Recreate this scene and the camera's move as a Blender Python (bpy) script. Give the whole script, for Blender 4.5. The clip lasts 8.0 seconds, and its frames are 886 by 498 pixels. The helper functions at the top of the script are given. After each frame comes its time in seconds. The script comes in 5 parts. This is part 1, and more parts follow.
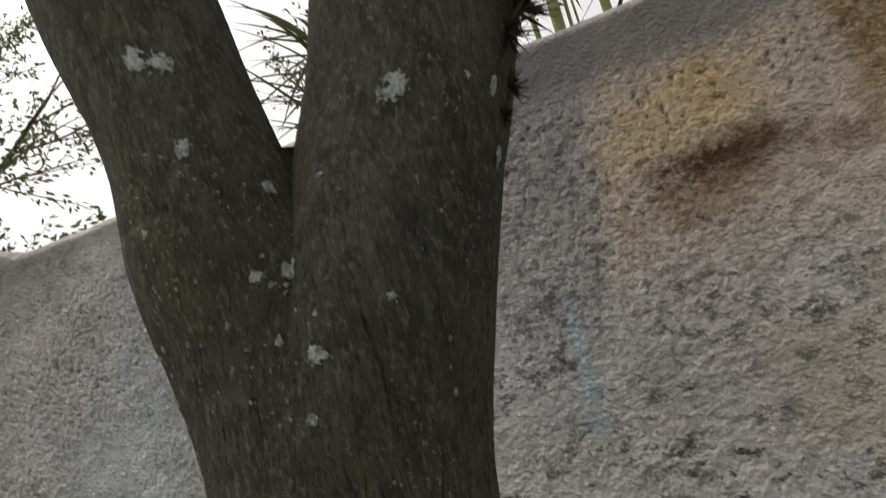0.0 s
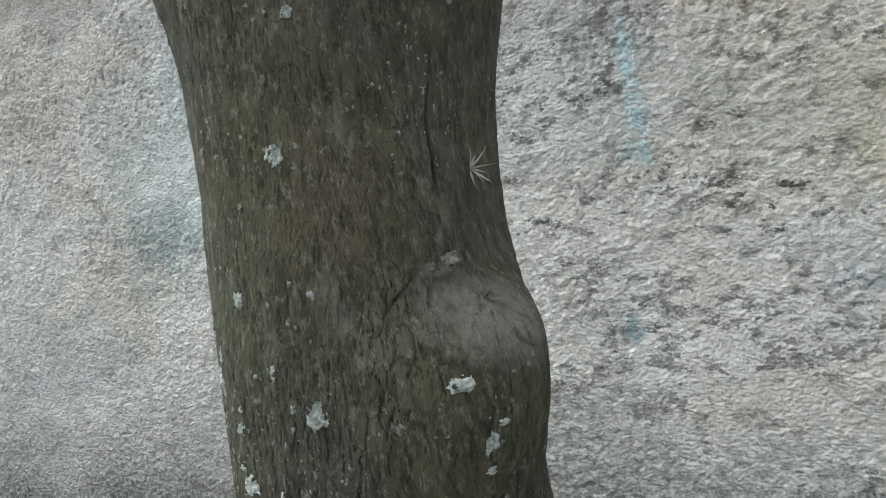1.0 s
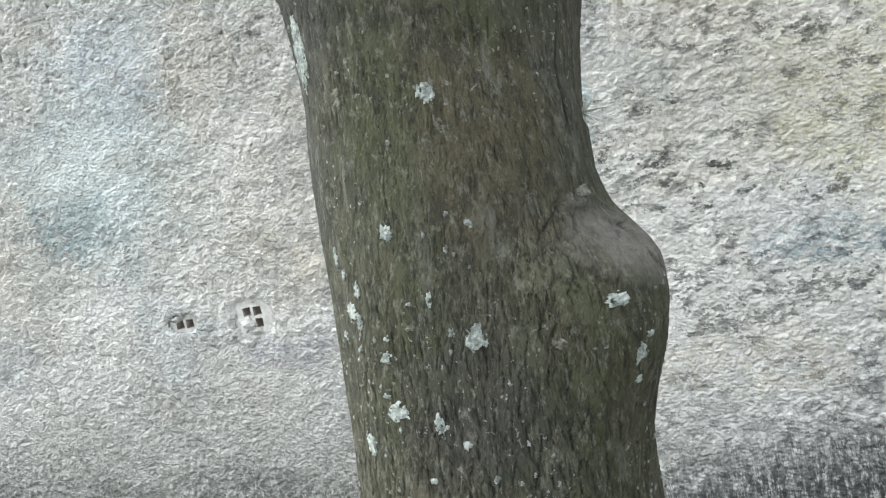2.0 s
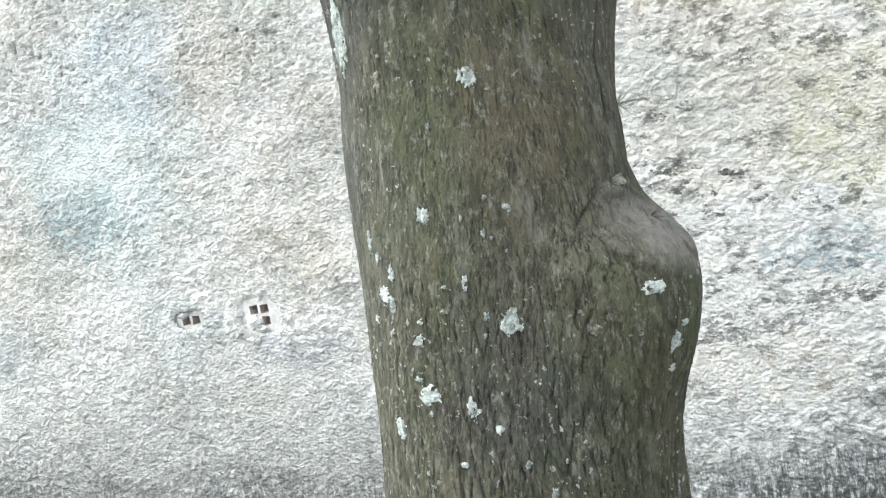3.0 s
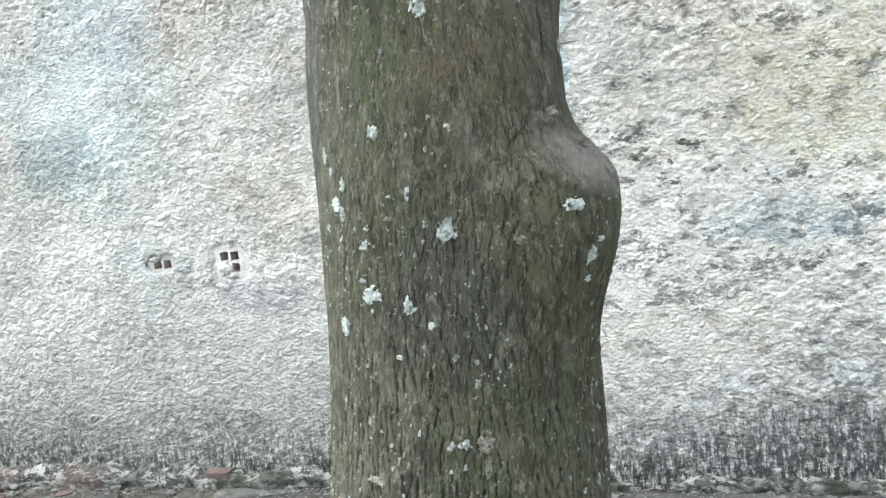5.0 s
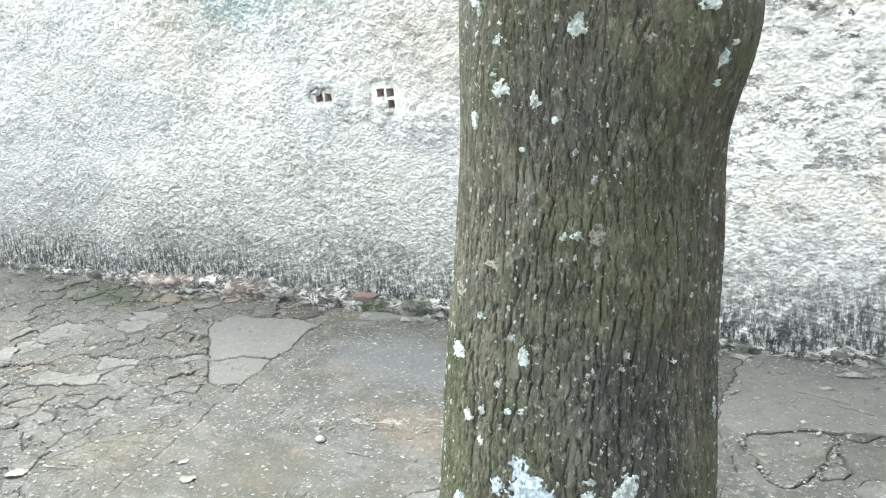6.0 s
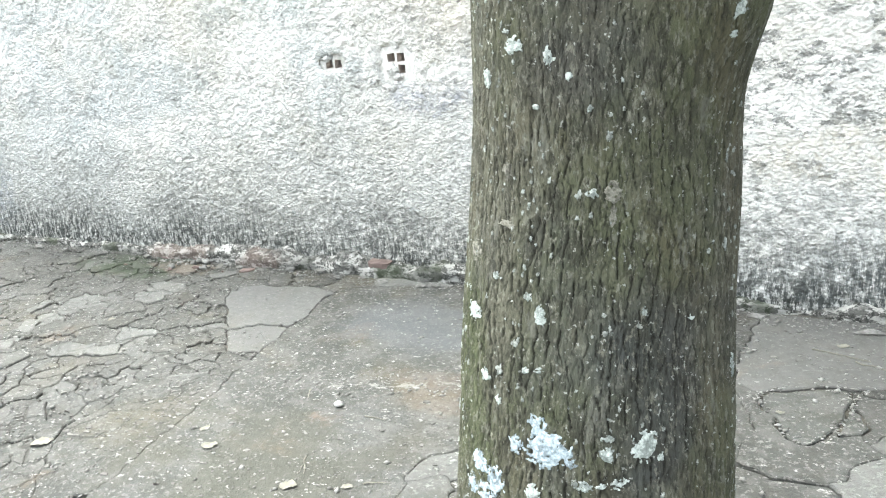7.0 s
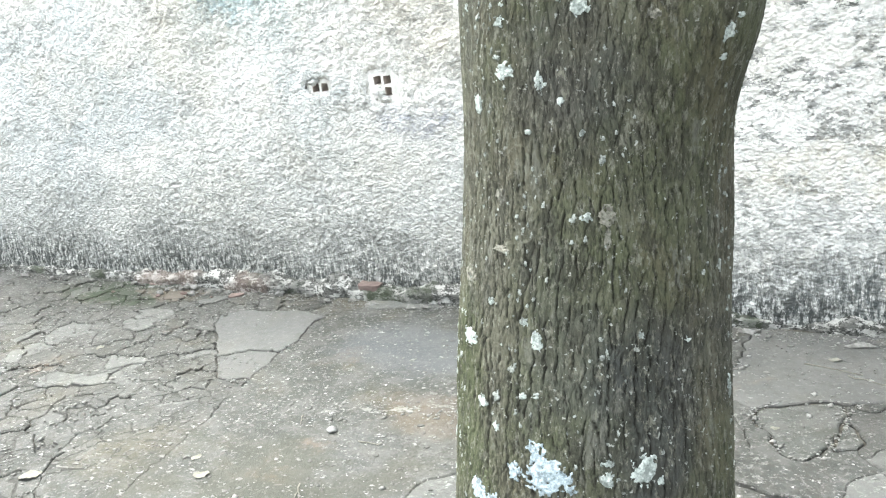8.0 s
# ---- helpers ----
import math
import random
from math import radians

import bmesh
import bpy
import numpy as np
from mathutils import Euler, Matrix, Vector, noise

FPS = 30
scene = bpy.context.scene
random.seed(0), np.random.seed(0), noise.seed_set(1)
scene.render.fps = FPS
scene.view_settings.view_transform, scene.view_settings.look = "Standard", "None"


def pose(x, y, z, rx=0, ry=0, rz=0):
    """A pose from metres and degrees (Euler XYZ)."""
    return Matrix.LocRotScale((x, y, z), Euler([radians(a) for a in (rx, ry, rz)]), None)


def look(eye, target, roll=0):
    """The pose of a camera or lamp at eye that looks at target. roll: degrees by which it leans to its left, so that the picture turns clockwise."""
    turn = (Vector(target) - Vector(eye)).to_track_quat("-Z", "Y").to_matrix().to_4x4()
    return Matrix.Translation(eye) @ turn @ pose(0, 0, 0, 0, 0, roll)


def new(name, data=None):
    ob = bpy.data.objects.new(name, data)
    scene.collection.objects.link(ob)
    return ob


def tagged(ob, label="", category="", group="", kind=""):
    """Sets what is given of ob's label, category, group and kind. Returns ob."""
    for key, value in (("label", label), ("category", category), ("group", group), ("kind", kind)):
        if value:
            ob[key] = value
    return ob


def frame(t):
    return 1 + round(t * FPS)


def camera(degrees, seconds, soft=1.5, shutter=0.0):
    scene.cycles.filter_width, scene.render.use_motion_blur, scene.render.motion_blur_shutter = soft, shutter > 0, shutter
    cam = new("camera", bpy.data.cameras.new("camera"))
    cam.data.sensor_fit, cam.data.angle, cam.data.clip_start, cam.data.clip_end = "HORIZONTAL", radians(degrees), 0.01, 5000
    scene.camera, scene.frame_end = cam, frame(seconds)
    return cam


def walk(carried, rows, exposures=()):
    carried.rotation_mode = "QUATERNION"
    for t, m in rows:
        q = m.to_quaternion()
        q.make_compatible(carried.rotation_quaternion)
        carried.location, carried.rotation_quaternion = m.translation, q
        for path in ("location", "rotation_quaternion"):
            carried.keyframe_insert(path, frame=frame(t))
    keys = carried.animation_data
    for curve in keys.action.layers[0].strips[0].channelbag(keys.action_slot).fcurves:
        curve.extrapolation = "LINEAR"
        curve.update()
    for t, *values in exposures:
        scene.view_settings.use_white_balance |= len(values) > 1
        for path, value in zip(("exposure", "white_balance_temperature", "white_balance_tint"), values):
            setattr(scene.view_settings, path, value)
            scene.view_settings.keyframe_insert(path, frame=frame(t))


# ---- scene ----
# ==== camera and walk ====
cam = camera(56.88, 8.0, soft=1.1, shutter=0.12)
# seconds, x, y, z, yaw to the left of +y, pitch, roll
ROWS = [
    (0.0, 0.169, 0.084, 1.327, 21.67, 8.65, -15.26),
    (0.1, 0.163, 0.111, 1.310, 21.45, 5.76, -14.47),
    (0.2, 0.160, 0.125, 1.287, 22.15, 3.95, -14.06),
    (0.3, 0.163, 0.134, 1.263, 22.92, 2.64, -14.06),
    (0.5, 0.170, 0.149, 1.229, 26.06, -0.39, -14.01),
    (0.7, 0.174, 0.156, 1.202, 29.31, -2.14, -13.23),
    (1.0, 0.167, 0.165, 1.165, 29.56, -5.52, -11.64),
    (1.3, 0.115, 0.119, 1.160, 26.37, -4.88, -11.93),
    (1.5, 0.053, 0.076, 1.156, 22.24, -6.96, -12.69),
    (1.7, -0.003, 0.029, 1.158, 20.12, -7.32, -12.57),
    (2.8, -0.092, -0.006, 1.141, 18.36, -6.21, -10.28),
    (3.0, -0.093, -0.009, 1.139, 18.81, -6.44, -10.02),
    (3.5, -0.084, -0.028, 1.143, 17.96, -4.59, -9.43),
    (3.8, -0.075, -0.025, 1.128, 15.17, -5.11, -7.15),
    (4.0, -0.070, -0.030, 1.119, 14.10, -5.92, -6.31),
    (4.2, -0.067, -0.025, 1.106, 12.82, -7.09, -5.84),
    (5.3, -0.035, -0.109, 1.052, 21.63, -9.14, -6.06),
    (5.4, -0.032, -0.115, 1.033, 23.71, -9.92, -5.06),
    (5.5, -0.018, -0.130, 1.026, 26.82, -11.57, -3.56),
    (5.8, -0.001, -0.137, 1.007, 29.75, -15.43, -4.34),
    (6.0, 0.007, -0.135, 1.007, 29.45, -16.08, -4.88),
    (6.2, 0.008, -0.136, 1.001, 29.62, -17.80, -5.53),
    (6.5, 0.011, -0.135, 0.999, 30.36, -18.35, -6.79),
    (7.0, 0.005, -0.136, 0.999, 30.68, -18.25, -6.32),
    (7.2, 0.000, -0.133, 1.008, 30.46, -16.95, -6.58),
    (7.5, -0.003, -0.138, 1.013, 30.68, -16.16, -6.76),
    (7.8, -0.003, -0.136, 1.008, 30.22, -16.75, -6.92),
    (8.0, -0.004, -0.133, 1.007, 29.62, -17.07, -7.14),
]


def stand(x, y, z, yaw, pitch, roll):
    a, b = radians(yaw), radians(pitch)
    way = Vector((-math.sin(a) * math.cos(b), math.cos(a) * math.cos(b), math.sin(b)))
    eye = Vector((x, y, z))
    return look(eye, eye + way, roll)


# seconds, stops, kelvin, tint
EXPOSURES = [(0.0, 0.2, 7000, 12), (0.2, 0.65, 6800, 10), (0.5, 1.13, 6400, 6), (1.0, 1.32, 6350, 6), (1.5, 1.3, 6320, 5), (1.7, 1.48, 6300, 5), (2.8, 2.24, 6250, 5), (3.5, 2.34, 6200, 5), (4.2, 2.27, 6200, 5), (5.3, 2.17, 6200, 4), (5.7, 2.29, 6200, 4), (6.0, 2.46, 6200, 4), (6.5, 2.55, 6250, 4), (8.0, 2.57, 6250, 4)]
walk(cam, [(row[0], stand(*row[1:])) for row in ROWS], EXPOSURES)

# ==== world, sun ====
world = bpy.data.worlds.new("overcast_sky")
scene.world = world
world.use_nodes = True
wt = world.node_tree
SUN_UP, SUN_TURN = radians(64), radians(-72)
sky = wt.nodes.new("ShaderNodeTexSky")
sky.sky_type = "NISHITA"
sky.sun_disc = False
sky.sun_elevation, sky.sun_rotation = SUN_UP, SUN_TURN
sky.dust_density, sky.air_density = 7.0, 1.0
pale = wt.nodes.new("ShaderNodeHueSaturation")
pale.inputs["Saturation"].default_value = 0.25
wt.links.new(sky.outputs[0], pale.inputs["Color"])
wt.links.new(pale.outputs[0], wt.nodes["Background"].inputs[0])
wt.nodes["Background"].inputs[1].default_value = 0.19
sun = new("sun", bpy.data.lights.new("sun", "SUN"))
sun.data.energy, sun.data.angle, sun.data.color = 0.9, radians(35), (1.0, 0.98, 0.95)
sun_way = Vector((math.sin(SUN_TURN) * math.cos(SUN_UP), math.cos(SUN_TURN) * math.cos(SUN_UP), math.sin(SUN_UP)))
sun.matrix_world = look(sun_way * 20, (0, 0, 0))


# ==== node helpers ====
class Mat:
    """A node material, built up by short calls."""

    def __init__(self, name, rough=0.85):
        self.m = bpy.data.materials.new(name)
        self.m.use_nodes = True
        self.t = self.m.node_tree
        self.b = self.t.nodes["Principled BSDF"]
        self.b.inputs["Roughness"].default_value = rough
        self.b.inputs["Specular IOR Level"].default_value = 0.25
        self.co = self.t.nodes.new("ShaderNodeNewGeometry").outputs["Position"]

    def put(self, socket, value):
        if isinstance(value, bpy.types.NodeSocket):
            self.t.links.new(value, socket)
        elif isinstance(value, (tuple, list)) and len(value) == 3 and socket.type == "RGBA":
            socket.default_value = (*value, 1)
        else:
            socket.default_value = value

    def stretch(self, x=1, y=1, z=1, off=(0, 0, 0), co=None):
        n = self.t.nodes.new("ShaderNodeMapping")
        self.put(n.inputs["Vector"], co or self.co)
        n.inputs["Scale"].default_value = (x, y, z)
        n.inputs["Location"].default_value = off
        return n.outputs[0]

    def noise(self, scale, detail=4, rough=0.6, co=None, distort=0.0):
        n = self.t.nodes.new("ShaderNodeTexNoise")
        self.put(n.inputs["Vector"], co or self.co)
        for k, v in (("Scale", scale), ("Detail", detail), ("Roughness", rough), ("Distortion", distort)):
            n.inputs[k].default_value = v
        return n.outputs[0]

    def cells(self, scale, feature="F1", co=None, jitter=1.0, out="Distance"):
        n = self.t.nodes.new("ShaderNodeTexVoronoi")
        n.feature = feature
        self.put(n.inputs["Vector"], co or self.co)
        n.inputs["Scale"].default_value = scale
        n.inputs["Randomness"].default_value = jitter
        return n.outputs[out]

    def ramp(self, fac, lo, hi, a=0.0, b=1.0):
        n = self.t.nodes.new("ShaderNodeMapRange")
        n.interpolation_type = "SMOOTHSTEP"
        for k, v in ((0, fac), (1, lo), (2, hi), (3, a), (4, b)):
            self.put(n.inputs[k], v)
        return n.outputs[0]

    def calc(self, op, a, b=0.0):
        n = self.t.nodes.new("ShaderNodeMath")
        n.operation = op
        self.put(n.inputs[0], a)
        self.put(n.inputs[1], b)
        return n.outputs[0]

    def mix(self, fac, a, b, mode="MIX"):
        n = self.t.nodes.new("ShaderNodeMix")
        n.data_type, n.blend_type = "RGBA", mode
        self.put(n.inputs[0], fac)
        self.put(n.inputs[6], a)
        self.put(n.inputs[7], b)
        return n.outputs[2]

    def axis(self, k, co=None):
        n = self.t.nodes.new("ShaderNodeSeparateXYZ")
        self.put(n.inputs[0], co or self.co)
        return n.outputs[k]

    def attribute(self, name):
        n = self.t.nodes.new("ShaderNodeAttribute")
        n.attribute_name = name
        return n.outputs["Fac"]

    def random(self):
        return self.t.nodes.new("ShaderNodeObjectInfo").outputs["Random"]

    def island(self):
        return self.t.nodes.new("ShaderNodeNewGeometry").outputs["Random Per Island"]

    def blot(self, x, z, rx, rz, wobble=0.6, scale=6.0, power=1.0, across=2):
        """A stain with a ragged edge about (x, z) of an upright sheet, or (x, y) of a level one with across=1; 0 to 1."""
        dx = self.calc("DIVIDE", self.calc("SUBTRACT", self.axis(0), x), rx)
        dz = self.calc("DIVIDE", self.calc("SUBTRACT", self.axis(across), z), rz)
        d = self.calc("SQRT", self.calc("ADD", self.calc("MULTIPLY", dx, dx), self.calc("MULTIPLY", dz, dz)))
        d = self.calc("ADD", d, self.calc("MULTIPLY", self.calc("SUBTRACT", self.noise(scale, 5, 0.65), 0.5), wobble * 2))
        return self.ramp(d, 0.45, 1.15, power, 0.0)

    def done(self, colour, bump=None, strength=0.3, depth=0.004, rough=None):
        self.put(self.b.inputs["Base Color"], colour)
        if rough is not None:
            self.put(self.b.inputs["Roughness"], rough)
        if bump is not None:
            n = self.t.nodes.new("ShaderNodeBump")
            n.inputs["Strength"].default_value = strength
            n.inputs["Distance"].default_value = depth
            self.put(n.inputs["Height"], bump)
            self.t.links.new(n.outputs[0], self.b.inputs["Normal"])
        return self.m


# ==== materials ====
def make_plaster():
    m = Mat("roughcast_plaster", 0.95)
    flat = m.stretch(0.9, 1, 1.15)
    bent = m.mix(0.035, flat, m.noise(9, 3, 0.6, flat), "ADD")
    grain = m.noise(55, 6, 0.72, bent)
    lumps = m.noise(26, 5, 0.7, m.stretch(0.9, 1, 1.2, (4, 0, 9)))
    mid = m.noise(30, 6, 0.75, flat)
    big = m.noise(2.2, 5, 0.65)
    c = m.mix(m.ramp(big, 0.35, 0.68), (0.76, 0.73, 0.67), (0.885, 0.87, 0.835))
    c = m.mix(m.ramp(m.noise(4.5, 5, 0.6, m.stretch(1, 1, 1, (3, 0, 1))), 0.48, 0.75, 0, 0.4), c, (0.74, 0.66, 0.54))
    # dirt patches; grain hollows darkened too, with crevice shade put into the colour
    cloud = m.calc("ADD", m.calc("MULTIPLY", m.noise(1.5, 4, 0.6, m.stretch(1, 1, 1.3, (6, 0, 3))), 0.6), m.calc("MULTIPLY", m.noise(6, 5, 0.65, m.stretch(1, 1, 1, (5, 0, 5))), 0.4))
    dirt_shade = m.ramp(cloud, 0.42, 0.60, 0.3, 1.0)
    c = m.mix(m.calc("MULTIPLY", m.ramp(grain, 0.50, 0.42), m.calc("MULTIPLY", dirt_shade, 0.34)), c, (0.25, 0.24, 0.215))
    c = m.mix(m.calc("MULTIPLY", m.ramp(lumps, 0.56, 0.66), m.calc("MULTIPLY", dirt_shade, 0.34)), c, (0.24, 0.23, 0.21))
    # grey mildew in clumps, drawn out sideways, with granular edges
    bite = m.ramp(m.noise(52, 5, 0.8, flat), 0.40, 0.52)
    zone = m.ramp(m.noise(2.1, 5, 0.62, m.stretch(0.8, 1, 1.7, (7, 0, 2))), 0.40, 0.58)
    clump = m.ramp(m.noise(11, 6, 0.74, m.stretch(0.85, 1, 1.3, (8, 0, 1))), 0.52, 0.60)
    east = m.ramp(m.calc("ADD", m.axis(0), m.calc("MULTIPLY", m.calc("SUBTRACT", m.noise(1.7, 4, 0.6, m.stretch(1, 1, 1, (2, 0, 9))), 0.5), 1.6)), -1.3, -0.6, 0.5, 1.0)
    c = m.mix(m.calc("MULTIPLY", m.calc("MULTIPLY", m.calc("MULTIPLY", clump, zone), east), m.ramp(bite, 0, 1, 0.1, 0.6)), c, (0.20, 0.20, 0.19))
    banded = m.calc("MULTIPLY", m.ramp(m.noise(2.4, 5, 0.6, m.stretch(0.8, 1, 2.6, (2, 0, 6))), 0.47, 0.60), m.ramp(m.noise(34, 5, 0.75, flat), 0.50, 0.57))
    c = m.mix(m.calc("MULTIPLY", m.calc("MULTIPLY", banded, east), 0.42), c, (0.13, 0.13, 0.12))
    spots = m.calc("MULTIPLY", m.ramp(m.noise(16, 6, 0.78, m.stretch(0.8, 1, 1.2, (3, 0, 7))), 0.58, 0.64), bite)
    c = m.mix(m.calc("MULTIPLY", m.calc("MULTIPLY", spots, east), 0.7), c, (0.12, 0.12, 0.118))
    # bare whiter limewash in large patches
    white = m.ramp(m.noise(1.9, 6, 0.68, m.stretch(1, 1, 1.5, (1, 0, 8))), 0.46, 0.58, 0, 0.75)
    # side brightening of the wall put into the colour: lighter to the right
    white = m.calc("MAXIMUM", white, m.ramp(m.axis(0), -1.3, 0.0, 0.0, 0.75))
    c = m.mix(m.calc("MULTIPLY", white, m.ramp(m.noise(44, 5, 0.78, flat), 0.40, 0.50, 0.25, 1.0)), c, (0.94, 0.925, 0.885))
    # and greyer to the left, the same brightness falloff in the colour
    c = m.mix(m.ramp(m.axis(0), -2.6, -1.4, 0.22, 0.0), c, (0.50, 0.50, 0.48))
    # soft grey clouds
    haze = m.ramp(m.noise(4.3, 6, 0.7, m.stretch(0.9, 1, 1.2, (4, 0, 6))), 0.44, 0.60, 0, 0.30)
    c = m.mix(m.calc("MULTIPLY", haze, m.ramp(m.axis(0), -0.9, -0.2, 1.0, 0.45)), c, (0.52, 0.52, 0.495))
    # cream and cool limewash in broad drifts
    drift = m.noise(1.25, 4, 0.6, m.stretch(1, 1, 1.1, (3, 0, 5)))
    c = m.mix(m.ramp(drift, 0.52, 0.66, 0, 0.32), c, (0.90, 0.85, 0.76), "MULTIPLY")
    c = m.mix(m.ramp(drift, 0.48, 0.36, 0, 0.6), c, (0.82, 0.87, 0.91), "MULTIPLY")
    c = m.mix(m.blot(-1.95, 1.28, 0.42, 0.40, 0.9, 5, 0.6), c, (0.75, 0.87, 0.92), "MULTIPLY")
    c = m.mix(m.blot(-2.75, 0.72, 0.45, 0.22, 1.0, 5, 0.5), c, (0.74, 0.80, 0.86), "MULTIPLY")
    c = m.mix(m.blot(-3.45, 0.50, 0.55, 0.35, 0.8, 4, 0.6), c, (0.70, 0.74, 0.78), "MULTIPLY")
    c = m.mix(m.blot(0.10, 1.15, 0.55, 0.28, 1.0, 5, 0.5), c, (0.93, 0.87, 0.76), "MULTIPLY")
    c = m.mix(m.blot(-1.40, 1.45, 0.30, 0.35, 1.0, 5, 0.25), c, (0.90, 0.84, 0.76), "MULTIPLY")
    c = m.mix(m.ramp(m.noise(38, 5, 0.75, m.stretch(0.6, 1, 1.3, (2, 0, 2))), 0.44, 0.58, 0, 0.18), c, (0.42, 0.415, 0.39))
    # rows of dark mildew spots on the sound plaster
    rows = m.ramp(m.noise(2.7, 5, 0.64, m.stretch(0.55, 1, 2.1, (4, 0, 8))), 0.43, 0.56)
    mould = m.calc("MULTIPLY", m.ramp(m.noise(21, 6, 0.74, m.stretch(0.75, 1, 1.25, (6, 0, 3))), 0.53, 0.59), m.calc("MULTIPLY", rows, east))
    c = m.mix(m.calc("MULTIPLY", mould, m.ramp(m.noise(80, 4, 0.75, flat), 0.36, 0.52, 0.35, 0.95)), c, (0.105, 0.11, 0.10))
    # small granular dabs of mildew on the limewash
    dab = m.calc("MULTIPLY", m.ramp(m.noise(24, 5, 0.74, m.stretch(0.75, 1, 1.25, (1, 0, 5))), 0.52, 0.57), m.ramp(m.noise(3.4, 5, 0.66, m.stretch(0.8, 1, 1.5, (5, 0, 9))), 0.41, 0.55))
    c = m.mix(m.calc("MULTIPLY", m.calc("MULTIPLY", dab, east), m.ramp(m.noise(70, 4, 0.75, flat), 0.36, 0.54, 0.25, 0.85)), c, (0.16, 0.16, 0.15))
    # weathered crest; greyer towards the foot, with dark flecks and streaks low down
    up = m.axis(2)
    wob = m.calc("MULTIPLY", m.calc("SUBTRACT", m.noise(3.0, 6, 0.7), 0.5), 0.9)
    crest = m.ramp(m.calc("ADD", up, wob), 1.72, 2.2, 0, 0.6)
    c = m.mix(crest, c, (0.24, 0.23, 0.215))
    low_grey = m.ramp(m.calc("ADD", up, m.calc("MULTIPLY", wob, 0.4)), 0.10, 0.82, 0.75, 0.0)
    c = m.mix(m.calc("MULTIPLY", low_grey, m.ramp(m.axis(0), -0.8, -0.3, 1.0, 0.6)), c, (0.37, 0.37, 0.345))
    fleck = m.ramp(m.noise(50, 5, 0.75, m.stretch(0.8, 1, 1.1, (3, 0, 3))), 0.50, 0.56)
    c = m.mix(m.calc("MULTIPLY", fleck, m.ramp(m.calc("ADD", up, m.calc("MULTIPLY", wob, 0.6)), 0.60, 0.22, 0.06, 0.6)), c, (0.19, 0.19, 0.175))
    foot = m.ramp(m.calc("ADD", up, m.calc("MULTIPLY", wob, 0.35)), 0.04, 0.32, 1.0, 0.0)
    foot = m.calc("MULTIPLY", foot, m.ramp(m.noise(34, 5, 0.78, m.stretch(2.1, 1, 0.6)), 0.44, 0.54, 0.15, 1.0))
    c = m.mix(foot, c, (0.062, 0.066, 0.062))
    # pits between the grains darkened: dirt and grain shadow put into the colour
    pit_shade = m.calc("MULTIPLY", m.attribute("pit"), m.ramp(m.noise(3.7, 5, 0.65, m.stretch(1, 1, 1.2, (9, 0, 4))), 0.40, 0.62, 0.10, 0.42))
    c = m.mix(pit_shade, c, (0.17, 0.16, 0.145))
    # shaped stains, broken up by the grain
    broken = m.calc("MULTIPLY", m.ramp(m.noise(40, 5, 0.8, flat), 0.38, 0.58, 0.1, 1.0), m.ramp(m.noise(13, 5, 0.75, flat), 0.36, 0.56, 0.25, 1.0))

    def stain(c, colour, *spot):
        return m.mix(m.calc("MULTIPLY", m.blot(*spot), broken), c, colour)

    ragged = m.ramp(m.noise(34, 5, 0.8, flat), 0.36, 0.56, 0.35, 1.0)
    # buff undercoat showing on the upper end of the wall, past an upright lap
    lap = m.calc("ADD", m.axis(0), m.calc("ADD", m.calc("MULTIPLY", up, -0.2), m.calc("MULTIPLY", m.calc("SUBTRACT", m.noise(14, 5, 0.7), 0.5), 0.16)))
    high = m.ramp(m.calc("ADD", up, m.calc("MULTIPLY", wob, 0.4)), 1.28, 1.68)
    buff = m.calc("MULTIPLY", m.ramp(lap, -0.57, -0.50), high)
    c = m.mix(m.calc("MULTIPLY", buff, 0.75), c, (0.84, 0.69, 0.52))
    c = m.mix(m.calc("MULTIPLY", m.calc("MULTIPLY", m.calc("MULTIPLY", m.ramp(lap, -0.52, -0.60), m.ramp(m.axis(0), -0.9, -0.7)), high), 0.55), c, (0.46, 0.43, 0.42))
    c = m.mix(m.calc("MULTIPLY", m.blot(0.04, 1.80, 0.24, 0.15, 0.9, 7, 0.8), m.ramp(m.noise(30, 5, 0.8, flat), 0.36, 0.52, 0.4, 1.0)), c, (0.93, 0.71, 0.42))
    c = m.mix(m.calc("MULTIPLY", m.blot(0.13, 1.85, 0.07, 0.13, 0.5, 9, 0.6), ragged), c, (0.95, 0.68, 0.34))
    c = m.mix(m.calc("MULTIPLY", m.blot(0.52, 1.84, 0.13, 0.26, 0.7, 6, 0.9), ragged), c, (0.36, 0.22, 0.08))
    c = m.mix(m.calc("MULTIPLY", m.blot(0.09, 1.66, 0.21, 0.09, 1.0, 7, 1.0), m.ramp(m.noise(26, 5, 0.8, flat), 0.36, 0.54, 0.4, 1.0)), c, (0.16, 0.095, 0.045))
    c = m.mix(m.calc("MULTIPLY", m.blot(0.24, 1.66, 0.13, 0.05, 1.3, 9, 0.7), ragged), c, (0.20, 0.13, 0.075))
    c = m.mix(m.calc("MULTIPLY", m.blot(0.38, 1.62, 0.10, 0.04, 1.3, 11, 0.6), ragged), c, (0.24, 0.11, 0.08))
    c = m.mix(m.calc("MULTIPLY", m.blot(0.02, 1.58, 0.30, 0.07, 1.2, 9, 0.5), ragged), c, (0.42, 0.27, 0.14))
    # grain shadow painted deeper into the pits high on the wall
    c = m.mix(m.calc("MULTIPLY", m.calc("MULTIPLY", m.attribute("pit"), high), 0.9), c, (0.07, 0.06, 0.05))
